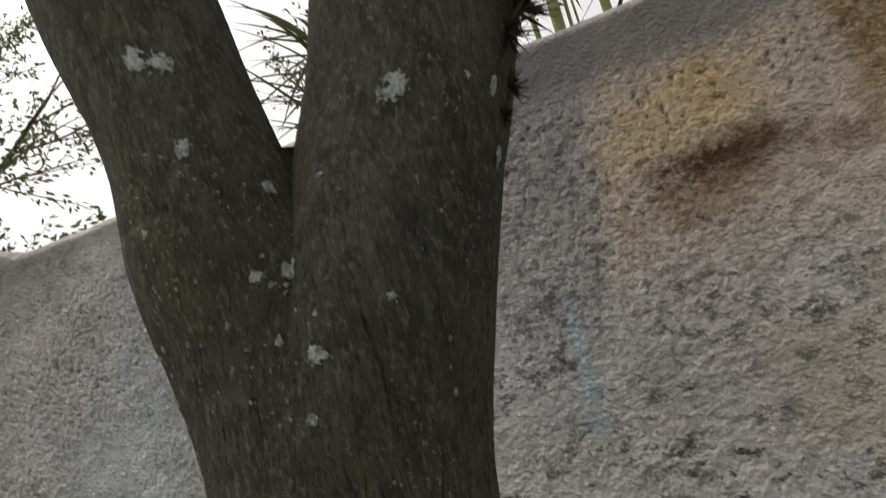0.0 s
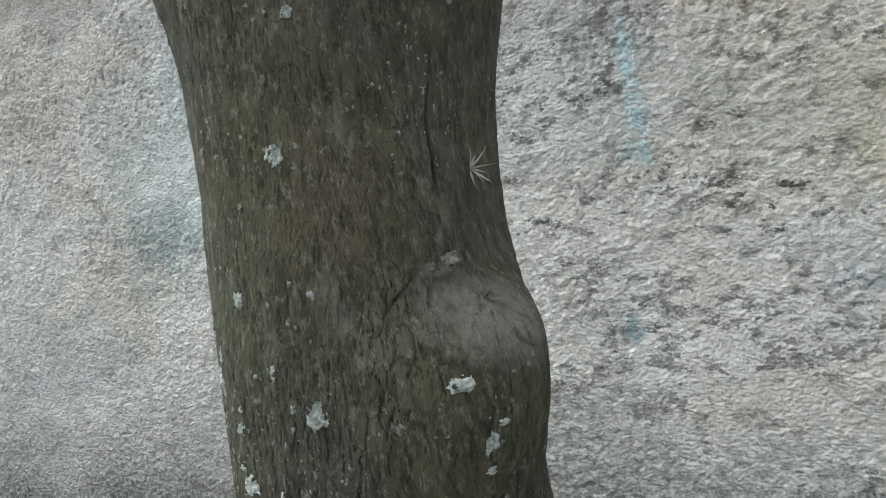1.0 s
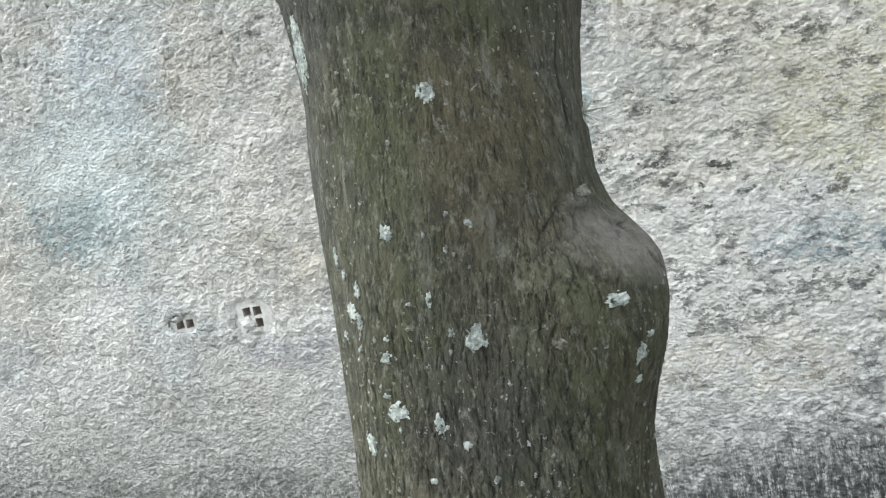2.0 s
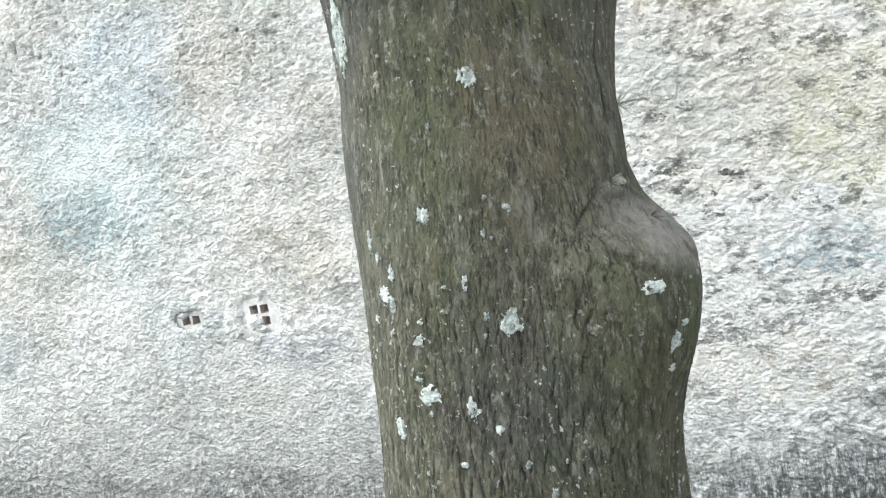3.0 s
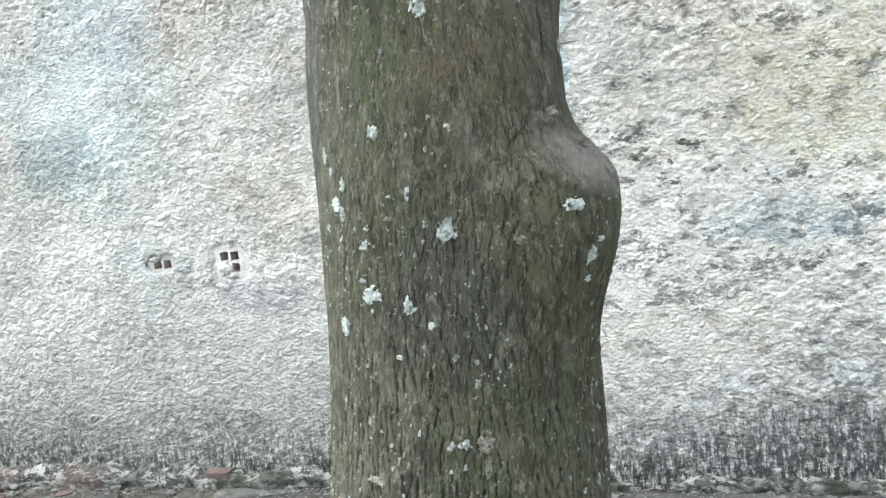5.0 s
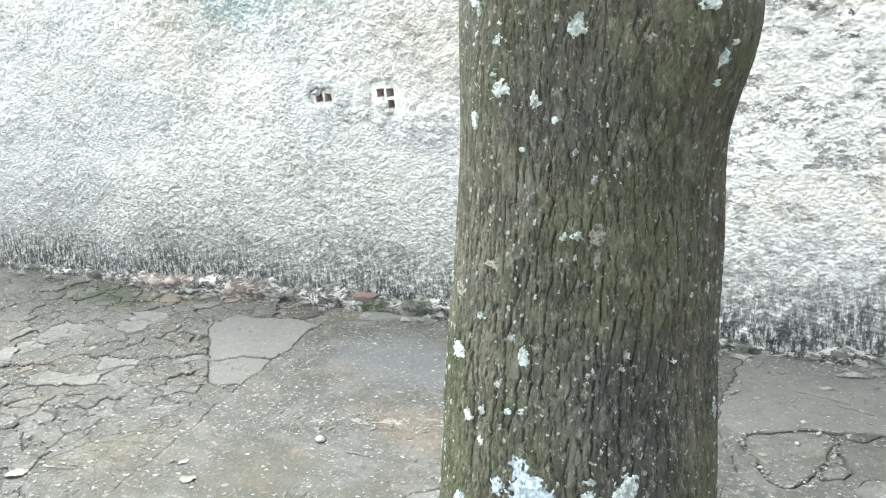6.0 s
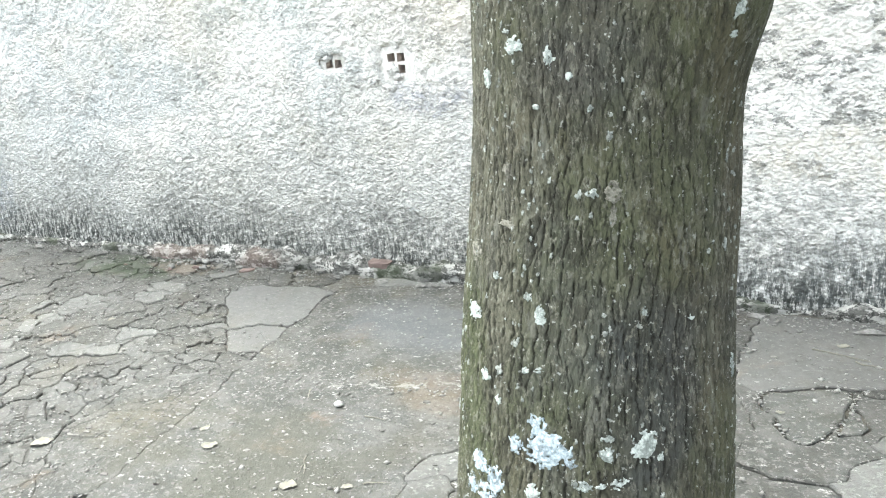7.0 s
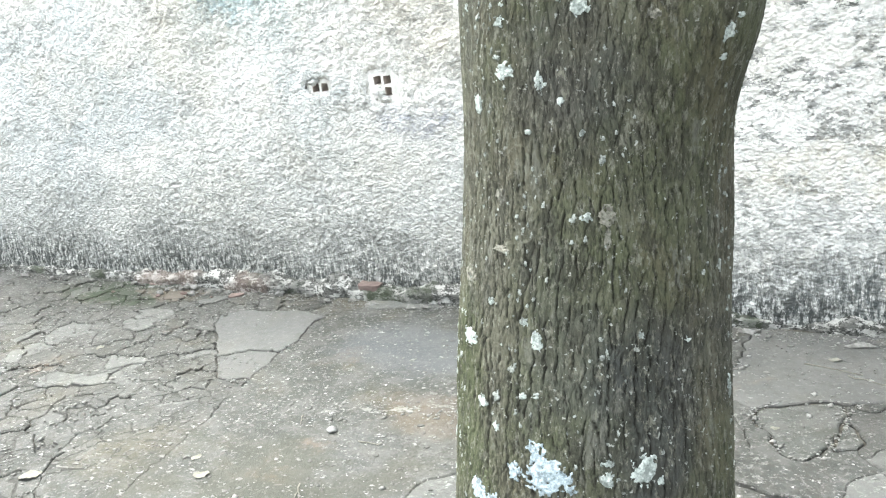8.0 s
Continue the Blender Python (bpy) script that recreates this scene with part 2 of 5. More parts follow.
    crest_line = m.ramp(m.calc("ADD", up, m.calc("MULTIPLY", wob, 0.22)), 1.90, 2.02, 0, 0.85)
    c = m.mix(m.calc("MULTIPLY", crest_line, m.ramp(m.axis(0), -0.9, -0.4)), c, (0.27, 0.265, 0.265))
    c = m.mix(m.calc("MULTIPLY", m.blot(-0.365, 1.26, 0.032, 0.20, 1.1, 16, 0.8), m.ramp(m.noise(40, 5, 0.8, flat), 0.43, 0.52, 0.1, 1.0)), c, (0.56, 0.76, 0.80))
    c = stain(c, (0.45, 0.66, 0.70), -0.385, 1.10, 0.05, 0.035, 1.0, 22, 0.7)
    c = stain(c, (0.25, 0.38, 0.42), -0.47, 0.66, 0.03, 0.06, 0.7, 20, 0.8)
    c = stain(c, (0.25, 0.34, 0.36), -2.05, 1.12, 0.24, 0.13, 1.2, 11, 0.7)
    c = stain(c, (0.48, 0.56, 0.64), -1.75, 1.52, 0.16, 0.24, 1.1, 7, 0.45)
    c = stain(c, (0.27, 0.36, 0.40), 0.20, 0.74, 0.22, 0.07, 1.1, 14, 0.75)
    c = stain(c, (0.22, 0.25, 0.29), -3.85, 0.28, 0.18, 0.22, 0.5, 7, 0.4)
    c = stain(c, (0.55, 0.52, 0.30), 0.35, 1.05, 0.35, 0.25, 1.1, 5, 0.45)
    c = stain(c, (0.66, 0.58, 0.44), -0.05, 0.45, 0.4, 0.10, 1.4, 7, 0.35)
    c = m.mix(m.calc("MULTIPLY", m.blot(0.30, 0.12, 0.60, 0.17, 0.9, 12, 0.75), m.ramp(m.noise(38, 5, 0.78, m.stretch(2.1, 1, 0.6)), 0.46, 0.55)), c, (0.06, 0.07, 0.07))
    c = stain(c, (0.34, 0.35, 0.40), -1.36, 0.63, 0.20, 0.06, 0.9, 14, 0.6)
    h = m.calc("ADD", m.calc("MULTIPLY", grain, 0.9), m.calc("SUBTRACT", mid, m.calc("MULTIPLY", m.cells(105, "SMOOTH_F1", bent), 1.1)))
    return m.done(c, h, 0.8, 0.011)


def make_bark():
    m = Mat("fissured_bark", 0.92)
    groove = m.attribute("groove")
    smooth = m.attribute("scar")
    c = m.mix(m.ramp(m.noise(7, 5, 0.65), 0.35, 0.66), (0.085, 0.083, 0.058), (0.122, 0.119, 0.087))
    # olive moss, grey crust and brown corky patches
    c = m.mix(m.ramp(m.calc("SUBTRACT", m.noise(5.0, 6, 0.68, m.stretch(1, 1, 0.5, (5, 2, 0))), m.calc("MULTIPLY", m.calc("ADD", m.axis(0), 0.36), 0.25)), 0.42, 0.58, 0, 0.75), c, (0.083, 0.092, 0.049))
    c = m.mix(m.ramp(m.noise(4.2, 6, 0.68, m.stretch(1, 1, 0.6, (1, 9, 4))), 0.50, 0.64, 0, 0.6), c, (0.092, 0.095, 0.084))
    c = m.mix(m.ramp(m.noise(6.1, 6, 0.7, m.stretch(1, 1, 0.45, (8, 3, 4))), 0.52, 0.66, 0, 0.45), c, (0.110, 0.092, 0.058))
    c = m.mix(m.ramp(m.noise(3.6, 5, 0.65, m.stretch(1, 1, 0.6, (4, 7, 1))), 0.53, 0.65, 0, 0.6), c, (0.050, 0.052, 0.054))
    # a damp dark streak, green at the foot and a brown flush higher up
    c = m.mix(m.blot(-0.215, 0.56, 0.060, 0.13, 0.9, 14, 0.65), c, (0.044, 0.046, 0.049))
    c = m.mix(m.blot(-0.44, 0.52, 0.055, 0.16, 0.9, 12, 0.6), c, (0.076, 0.092, 0.040))
    c = m.mix(m.blot(-0.29, 0.90, 0.075, 0.09, 1.0, 12, 0.55), c, (0.055, 0.057, 0.058))
    c = m.mix(m.blot(-0.25, 1.16, 0.075, 0.12, 0.9, 10, 0.55), c, (0.112, 0.092, 0.056))
    # crumbly grain, drawn out upright
    c = m.mix(m.ramp(m.noise(46, 6, 0.78, m.stretch(1, 1, 0.45, (2, 5, 1))), 0.42, 0.53, 0.62, 0), c, (0.040, 0.039, 0.029))
    c = m.mix(m.ramp(m.noise(120, 6, 0.78, m.stretch(1, 1, 0.42)), 0.53, 0.62, 0, 0.8), c, (0.180, 0.176, 0.138))
    c = m.mix(m.ramp(m.noise(30, 5, 0.75, m.stretch(1, 1, 0.35, (7, 1, 6))), 0.57, 0.66, 0, 0.6), c, (0.155, 0.153, 0.126))
    c = m.mix(m.calc("MULTIPLY", smooth, m.ramp(m.noise(45, 6, 0.75), 0.32, 0.62, 0.45, 0.9)), c, (0.205, 0.19, 0.172))
    c = m.mix(m.calc("MULTIPLY", smooth, m.ramp(m.noise(75, 6, 0.8, m.stretch(1, 1, 1, (4, 4, 1))), 0.54, 0.62, 0, 0.7)), c, (0.085, 0.074, 0.068))
    # hair cracks, upright and broken
    line = m.noise(240, 3, 0.55, m.stretch(1, 1, 0.22), 0.3)
    where = m.ramp(m.noise(34, 4, 0.65, m.stretch(1, 1, 0.45, (1, 7, 3))), 0.42, 0.54)
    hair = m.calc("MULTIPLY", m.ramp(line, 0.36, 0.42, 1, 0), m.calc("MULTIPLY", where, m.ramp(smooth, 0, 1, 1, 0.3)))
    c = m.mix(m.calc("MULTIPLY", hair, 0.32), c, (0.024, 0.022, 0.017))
    # groove depth also darkens the colour, on top of the relief
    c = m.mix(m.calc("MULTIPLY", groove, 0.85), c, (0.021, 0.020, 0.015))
    # crumbs of pale lichen
    spot = m.calc("MULTIPLY", m.ramp(m.noise(150, 3, 0.6), 0.63, 0.69), m.ramp(m.calc("ADD", m.noise(7, 3, 0.6, m.stretch(1, 1, 0.7, (2, 2, 7))), m.ramp(m.axis(2), 0.95, 0.55, 0.0, 0.09)), 0.47, 0.60))
    c = m.mix(m.calc("MULTIPLY", spot, 0.75), c, (0.40, 0.41, 0.37))
    h = m.calc("ADD", m.noise(80, 6, 0.78, m.stretch(1, 1, 0.45)), m.calc("MULTIPLY", m.noise(260, 4, 0.7, m.stretch(1, 1, 0.5)), 0.6))
    h = m.calc("SUBTRACT", h, m.calc("MULTIPLY", hair, 0.4))
    return m.done(c, h, 1.0, 0.008)


def make_concrete(name, a, b, moss=0.55, rough=1.0, vary=1.0):
    m = Mat(name, 0.9)
    c = m.mix(m.ramp(m.noise(2.4, 6, 0.65), 0.33, 0.68), a, b)
    c = m.mix(m.ramp(m.noise(3.1, 5, 0.6, m.stretch(1, 1, 1, (4, 1, 0))), 0.50, 0.66, 0, moss), c, (0.10, 0.083, 0.045))
    c = m.mix(m.ramp(m.noise(1.7, 5, 0.6, m.stretch(1, 1, 1, (9, 5, 0))), 0.48, 0.66, 0, 0.55), c, (0.075, 0.075, 0.073))
    c = m.mix(m.ramp(m.noise(2.9, 5, 0.6, m.stretch(1, 1, 1, (2, 8, 0))), 0.60, 0.72, 0, 0.6), c, (0.19, 0.13, 0.08))
    c = m.mix(m.ramp(m.noise(40, 6, 0.8), 0.40, 0.52, 0.8 * rough, 0), c, (0.055, 0.052, 0.046))
    c = m.mix(m.ramp(m.noise(70, 5, 0.75, m.stretch(1, 1, 1, (3, 3, 3))), 0.54, 0.63, 0, 0.75 * rough), c, (0.19, 0.187, 0.172))
    c = m.mix(m.ramp(m.noise(11, 6, 0.75, m.stretch(1, 1, 1, (6, 2, 1))), 0.44, 0.60, 0, 0.45 * rough), c, (0.122, 0.120, 0.110))
    c = m.mix(m.ramp(m.noise(14, 6, 0.75, m.stretch(1, 1, 1, (1, 9, 1))), 0.52, 0.64, 0, 0.6 * rough), c, (0.05, 0.047, 0.04))
    c = m.mix(m.blot(-1.22, 1.03, 0.46, 0.26, 1.5, 6, 0.75 * moss / 0.55, 1), c, (0.056, 0.055, 0.042))
    c = m.mix(m.blot(-0.95, 1.46, 0.22, 0.10, 1.6, 9, 0.25 * moss / 0.55, 1), c, (0.15, 0.108, 0.075))
    c = m.mix(m.blot(-1.20, 1.80, 0.40, 0.20, 0.7, 4, 0.55, 1), c, (0.105, 0.11, 0.115))
    c = m.mix(m.blot(-2.76, 2.03, 0.42, 0.15, 0.8, 9, 1.0, 1), c, (0.032, 0.042, 0.024))
    c = m.mix(m.blot(-2.50, 2.05, 0.17, 0.09, 1.4, 14, 0.6, 1), c, (0.185, 0.145, 0.12))
    # lime line with rust beside it
    along = m.calc("SUBTRACT", m.axis(1), m.calc("MULTIPLY", m.calc("ADD", m.axis(0), 1.28), 0.33))
    along = m.calc("ABSOLUTE", m.calc("ADD", m.calc("SUBTRACT", along, 1.395), m.calc("MULTIPLY", m.calc("SUBTRACT", m.noise(11, 4, 0.6), 0.5), 0.14)))
    lime = m.calc("MULTIPLY", m.ramp(along, 0.005, 0.011, 1, 0), m.calc("MULTIPLY", m.blot(-1.15, 1.43, 0.26, 0.2, 0.3, 5, 1.0, 1), m.ramp(m.noise(30, 4, 0.7), 0.44, 0.52)))
    c = m.mix(m.blot(-1.08, 1.50, 0.10, 0.06, 1.6, 14, 0.18 * moss / 0.55, 1), c, (0.14, 0.108, 0.075))
    c = m.mix(m.calc("MULTIPLY", lime, 0.6), c, (0.24, 0.232, 0.215))
    # hairline crazing, broken and darker
    drift = m.mix(0.09, m.stretch(), m.noise(10, 5, 0.7), "ADD")
    web = m.ramp(m.cells(8.5, "DISTANCE_TO_EDGE", drift), 0.012, 0.035, 1, 0)
    web2 = m.ramp(m.cells(17, "DISTANCE_TO_EDGE", m.mix(0.05, m.stretch(1, 1, 1, (3, 1, 0)), m.noise(18, 5, 0.7), "ADD")), 0.02, 0.06, 1, 0)
    west = m.ramp(m.axis(0), -1.75, -1.55, 1.0, 0.0)
    open_ = m.calc("MULTIPLY", m.ramp(m.noise(7, 4, 0.65, m.stretch(1, 1, 1, (7, 3, 0))), 0.42, 0.52), west)
    crazed = m.calc("MULTIPLY", m.calc("MAXIMUM", web, m.calc("MULTIPLY", web2, m.ramp(m.noise(5, 4, 0.6, m.stretch(1, 1, 1, (2, 6, 0))), 0.5, 0.58))), m.calc("MULTIPLY", open_, 0.85 * (rough > 0.5)))
    c = m.mix(crazed, c, (0.028, 0.026, 0.022))
    # pale scuffs and flecks
    c = m.mix(m.calc("MULTIPLY", m.ramp(m.noise(55, 4, 0.7, m.stretch(0.7, 1.2, 1, (5, 5, 0))), 0.61, 0.66), m.ramp(m.noise(6, 4, 0.6, m.stretch(1, 1, 1, (8, 8, 0))), 0.44, 0.58, 0.15, 0.9 * rough)), c, (0.34, 0.335, 0.315))
    c = m.mix(m.ramp(m.random(), 0, 0.8, 0.35 * vary, 0.0), c, (0.07, 0.068, 0.062))
    c = m.mix(m.ramp(m.random(), 0.7, 1.0, 0.0, 0.45 * vary), c, (0.17, 0.17, 0.16))
    h = m.calc("SUBTRACT", m.calc("ADD", m.noise(90, 6, 0.7), m.noise(24, 6, 0.75)), m.calc("MULTIPLY", crazed, 0.6))
    return m.done(c, h, 0.8 * rough, 0.010)


def make_plain(name, a, b, scale=20, rough=0.85, grain=0.4, vary=None):
    m = Mat(name, rough)
    c = m.mix(m.ramp(m.noise(scale, 5, 0.65), 0.35, 0.68), a, b)
    c = m.mix(m.ramp(m.noise(scale * 5, 4, 0.7), 0.5, 0.75, 0, 0.5), c, tuple(v * 0.55 for v in a))
    if vary == "island":
        c = m.mix(m.ramp(m.island(), 0, 1, 0, 0.7), c, tuple(v * 0.45 for v in a))
    return m.done(c, m.noise(scale * 4, 5, 0.7), grain, 0.004)


def make_leaf(name, a, b):
    m = Mat(name, 0.55)
    c = m.mix(m.island(), a, b)
    c = m.mix(m.ramp(m.noise(30, 3), 0.4, 0.7, 0, 0.4), c, tuple(v * 0.6 for v in a))
    m.put(m.b.inputs["Base Color"], c)
    tr = m.t.nodes.new("ShaderNodeBsdfTranslucent")
    m.put(tr.inputs[0], c)
    mx = m.t.nodes.new("ShaderNodeMixShader")
    mx.inputs[0].default_value = 0.45
    m.t.links.new(m.b.outputs[0], mx.inputs[1])
    m.t.links.new(tr.outputs[0], mx.inputs[2])
    m.t.links.new(mx.outputs[0], m.t.nodes["Material Output"].inputs[0])
    return m.m


PLASTER = make_plaster()
BARK = make_bark()
CONCRETE = make_concrete("weathered_concrete", (0.036, 0.037, 0.033), (0.062, 0.063, 0.057), 0.45)
PAVING = make_concrete("plain_concrete", (0.048, 0.050, 0.0445), (0.078, 0.080, 0.0725), 0.3, 0.9, 0.15)
SCREED = make_concrete("smooth_concrete", (0.078, 0.078, 0.074), (0.104, 0.103, 0.098), 0.2, 0.49)
DIRT = make_plain("dark_dirt", (0.035, 0.032, 0.026), (0.085, 0.076, 0.062), 30)
CLAY = make_plain("limed_clay", (0.58, 0.56, 0.52), (0.80, 0.785, 0.75), 45)
BAREDCLAY = make_plain("bare_clay", (0.46, 0.40, 0.36), (0.60, 0.54, 0.49), 30)
REDCLAY = make_plain("red_clay", (0.12, 0.088, 0.078), (0.155, 0.118, 0.105), 30)
GRIT = make_plain("pale_grit", (0.17, 0.165, 0.15), (0.30, 0.295, 0.28), 40, vary="island")
PEBBLE = make_plain("pale_pebble", (0.20, 0.197, 0.185), (0.30, 0.295, 0.28), 60)
FLAKE = make_plain("concrete_flake", (0.11, 0.105, 0.095), (0.22, 0.215, 0.20), 30, vary="island")
RUBBLE = make_plain("mortar_rubble", (0.17, 0.165, 0.15), (0.45, 0.44, 0.42), 40, vary="island")
def make_footing():
    m = Mat("mossy_mortar", 0.95)
    c = m.mix(m.ramp(m.noise(46, 6, 0.8), 0.40, 0.60), (0.035, 0.036, 0.032), (0.16, 0.157, 0.145))
    c = m.mix(m.calc("MULTIPLY", m.ramp(m.noise(30, 5, 0.8, m.stretch(0.7, 1, 1.4, (3, 1, 1))), 0.50, 0.55), m.ramp(m.noise(6, 4, 0.6, m.stretch(1, 1, 1, (7, 1, 1))), 0.40, 0.52, 0.25, 0.95)), c, (0.50, 0.49, 0.46))
    c = m.mix(m.blot(-2.62, 0.02, 0.20, 0.07, 0.9, 12, 0.4), c, (0.24, 0.18, 0.15))
    c = m.mix(m.blot(-2.18, 0.02, 0.12, 0.06, 0.9, 12, 0.5), c, (0.17, 0.12, 0.10))
    c = m.mix(m.ramp(m.noise(5, 4, 0.6, m.stretch(1, 1, 1, (2, 4, 4))), 0.52, 0.64, 0, 0.75), c, (0.045, 0.055, 0.032))
    return m.done(c, m.noise(70, 6, 0.78), 1.0, 0.015)


FOOTING = make_footing()
def make_lichen(name, dark, pale):
    m = Mat(name, 0.95)
    c = m.mix(m.ramp(m.noise(160, 5, 0.75), 0.36, 0.60), dark, pale)
    c = m.mix(m.ramp(m.noise(60, 4, 0.7), 0.50, 0.62, 0, 0.7), c, tuple(0.55 * v for v in dark))
    return m.done(c, m.noise(220, 5, 0.75), 1.0, 0.004)


LICHEN = make_lichen("pale_lichen", (0.25, 0.28, 0.255), (0.54, 0.58, 0.54))
LICHEN_CRUMB = make_lichen("crumbling_lichen", (0.20, 0.215, 0.19), (0.40, 0.42, 0.385))
LICHEN_GREY = make_lichen("dull_lichen", (0.13, 0.125, 0.10), (0.27, 0.26, 0.215))
LICHEN_BLUE = make_lichen("bluish_lichen", (0.24, 0.29, 0.31), (0.46, 0.53, 0.56))
AIRPLANT = make_plain("silver_leaf", (0.34, 0.35, 0.29), (0.48, 0.48, 0.41), 40)
DRYLEAF = make_plain("dry_leaf", (0.13, 0.125, 0.10), (0.20, 0.19, 0.16), 40)
LEAF = make_leaf("green_leaf", (0.055, 0.09, 0.03), (0.10, 0.14, 0.05))
PALMLEAF = make_leaf("strap_leaf", (0.030, 0.042, 0.018), (0.075, 0.085, 0.04))
CANE = make_plain("green_cane", (0.20, 0.26, 0.10), (0.36, 0.40, 0.20), 18)
BRISTLE = make_plain("brown_bristle", (0.035, 0.025, 0.018), (0.09, 0.065, 0.04), 30)
TWIG = make_plain("brown_twig", (0.06, 0.045, 0.035), (0.11, 0.09, 0.07), 30)


# ==== mesh helpers ====
def part(name, bm, material, parent=None, label="", smooth=False):
    me = bpy.data.meshes.new(name)
    bm.to_mesh(me)
    bm.free()
    me.materials.append(material)
    if smooth:
        me.shade_smooth()
    ob = new(name, me)
    ob.parent = parent
    if label:
        tagged(ob, label)
    return ob


def sheet(name, verts, faces, material, parent=None, label="", smooth=True, attrs=None):
    me = bpy.data.meshes.new(name)
    me.vertices.add(len(verts))
    me.vertices.foreach_set("co", np.asarray(verts, np.float32).ravel())
    faces = np.asarray(faces, np.int32)
    k = faces.shape[1]
    me.loops.add(faces.size)
    me.loops.foreach_set("vertex_index", faces.ravel())
    me.polygons.add(len(faces))
    me.polygons.foreach_set("loop_start", np.arange(0, faces.size, k, dtype=np.int32))
    me.polygons.foreach_set("loop_total", np.full(len(faces), k, np.int32))
    me.update(calc_edges=True)
    for key, values in (attrs or {}).items():
        a = me.attributes.new(key, "FLOAT", "POINT")
        a.data.foreach_set("value", np.asarray(values, np.float32).ravel())
    me.materials.append(material)
    if smooth:
        me.shade_smooth()
    ob = new(name, me)
    ob.parent = parent
    if label:
        tagged(ob, label)
    return ob


def hashed(i, j, seed):
    v = np.sin(i * 127.1 + j * 311.7 + seed * 74.7) * 43758.5453
    return v - np.floor(v)


def value_noise(u, v, seed=0.0, wrap=0):
    """Smooth noise of two arrays, 0 to 1; wrap: period in u."""
    i, j = np.floor(u), np.floor(v)
    f, g = u - i, v - j
    f, g = f * f * (3 - 2 * f), g * g * (3 - 2 * g)
    i2 = i + 1
    if wrap:
        i, i2 = i % wrap, i2 % wrap
    a, b = hashed(i, j, seed), hashed(i2, j, seed)
    c, d = hashed(i, j + 1, seed), hashed(i2, j + 1, seed)
    return (a * (1 - f) + b * f) * (1 - g) + (c * (1 - f) + d * f) * g


def fractal(u, v, seed=0.0, octaves=4, wrap=0, gain=0.5):
    total, amp, norm = 0, 1.0, 0
    for k in range(octaves):
        total = total + amp * value_noise(u * 2**k, v * 2**k, seed + k * 3.3, wrap * 2**k)
        norm, amp = norm + amp, amp * gain
    return total / norm


def cracks(u, v, seed=0.0, wrap=0):
    """Distance to the border between jittered cells, about 0 at a border."""
    i, j = np.floor(u), np.floor(v)
    d1, d2 = np.full(u.shape, 9.0), np.full(u.shape, 9.0)
    for a in (-1, 0, 1):
        for b in (-1, 0, 1):
            ci, cj = i + a, j + b
            w = ci % wrap if wrap else ci
            d = np.hypot(ci + hashed(w, cj, seed) - u, cj + hashed(w, cj, seed + 9) - v)
            d1, d2 = np.minimum(d1, d), np.minimum(d2, np.maximum(d1, d))
    return d2 - d1


def grains(u, v, seed=0.0):
    """Distance to the nearest of jittered grains."""
    i, j = np.floor(u), np.floor(v)
    near = np.full(u.shape, 9.0)
    for a in (-1, 0, 1):
        for b in (-1, 0, 1):
            near = np.minimum(near, np.hypot(i + a + hashed(i + a, j + b, seed) - u, j + b + hashed(i + a, j + b, seed + 9) - v))
    return near


def grid_faces(rows, cols, closed=False):
    r = np.arange(rows - 1)[:, None]
    c = np.arange(cols if closed else cols - 1)[None, :]
    n = (c + 1) % cols
    return np.stack([r * cols + c, r * cols + n, (r + 1) * cols + n, (r + 1) * cols + c], -1).reshape(-1, 4)


def thing(name, label, category, group="", kind="", at=(0, 0, 0)):
    ob = tagged(new(name), label, category, group, kind)
    ob.location = at
    return ob


# ==== ground sheet ====
bm = bmesh.new()
bmesh.ops.create_grid(bm, x_segments=40, y_segments=40, size=600)
for v in bm.verts:
    v.co.z = -0.045
ground = part("ground", bm, DIRT)
tagged(ground, "bare brown dirt reaching to the horizon", "ground", kind="structure")

# ==== wall ====
WALL_Y, WALL_TOP, WALL_THICK = 2.186, 2.145, 0.14
X0, X1 = -6.0, 4.0
HOLES = [(-1.476, 0.748, 0.058, 0.052), (-1.730, 0.761, 0.046, 0.025)]


def crest_height(x):
    h = WALL_TOP + 0.022 * (fractal(x * 3.1, x * 0, 4, 4) - 0.5) - 0.012 * np.clip((x + 1) / 2, -1, 1)
    return h + 0.05 / (1 + np.exp((x + 2.33) * 40))


def wall_relief(x, z):
    r = 0.030 * (fractal(x * 1.3, z * 1.3, 11, 3) - 0.5)
    r = r + 0.010 * (fractal(x * 17 + 3.7, z * 19 - 0.3 * x, 5, 3, gain=0.6) - 0.5)
    bed = fractal(x * 3.1, z * 3.7, 15, 3)
    g1 = np.clip(0.75 - grains(x * 44 + 0.4 * z, z * 52, 2.0), 0, 1)
    g2 = np.clip(0.70 - grains(x * 75, z * 83 + 0.3 * x, 4.0), 0, 1)
    # smoother float finish under the crest and beside the old stem
    rub = np.clip((2.02 - z) / 0.12, 0.12, 1)
    r = r + (0.0105 * g1 + 0.0065 * g2) * np.clip(bed * 2.6 - 0.45, 0.2, 1.0) * rub
    pit = np.clip(1 + 0.35 * np.clip((z - 1.15) / 0.3, 0, 1) * np.clip((x + 0.8) / 0.2, 0, 1) - 4.2 * g1 - 2.2 * g2, 0, 1) * np.clip(fractal(x * 46, z * 60, 19, 3) * 3.2 - 0.9, 0, 1) * np.clip(bed * 3 - 0.7, 0.1, 1) * rub
    return r + 0.02 * np.exp(-z / 0.06) * (fractal(x * 6, z * 9, 31, 3) - 0.35), pit


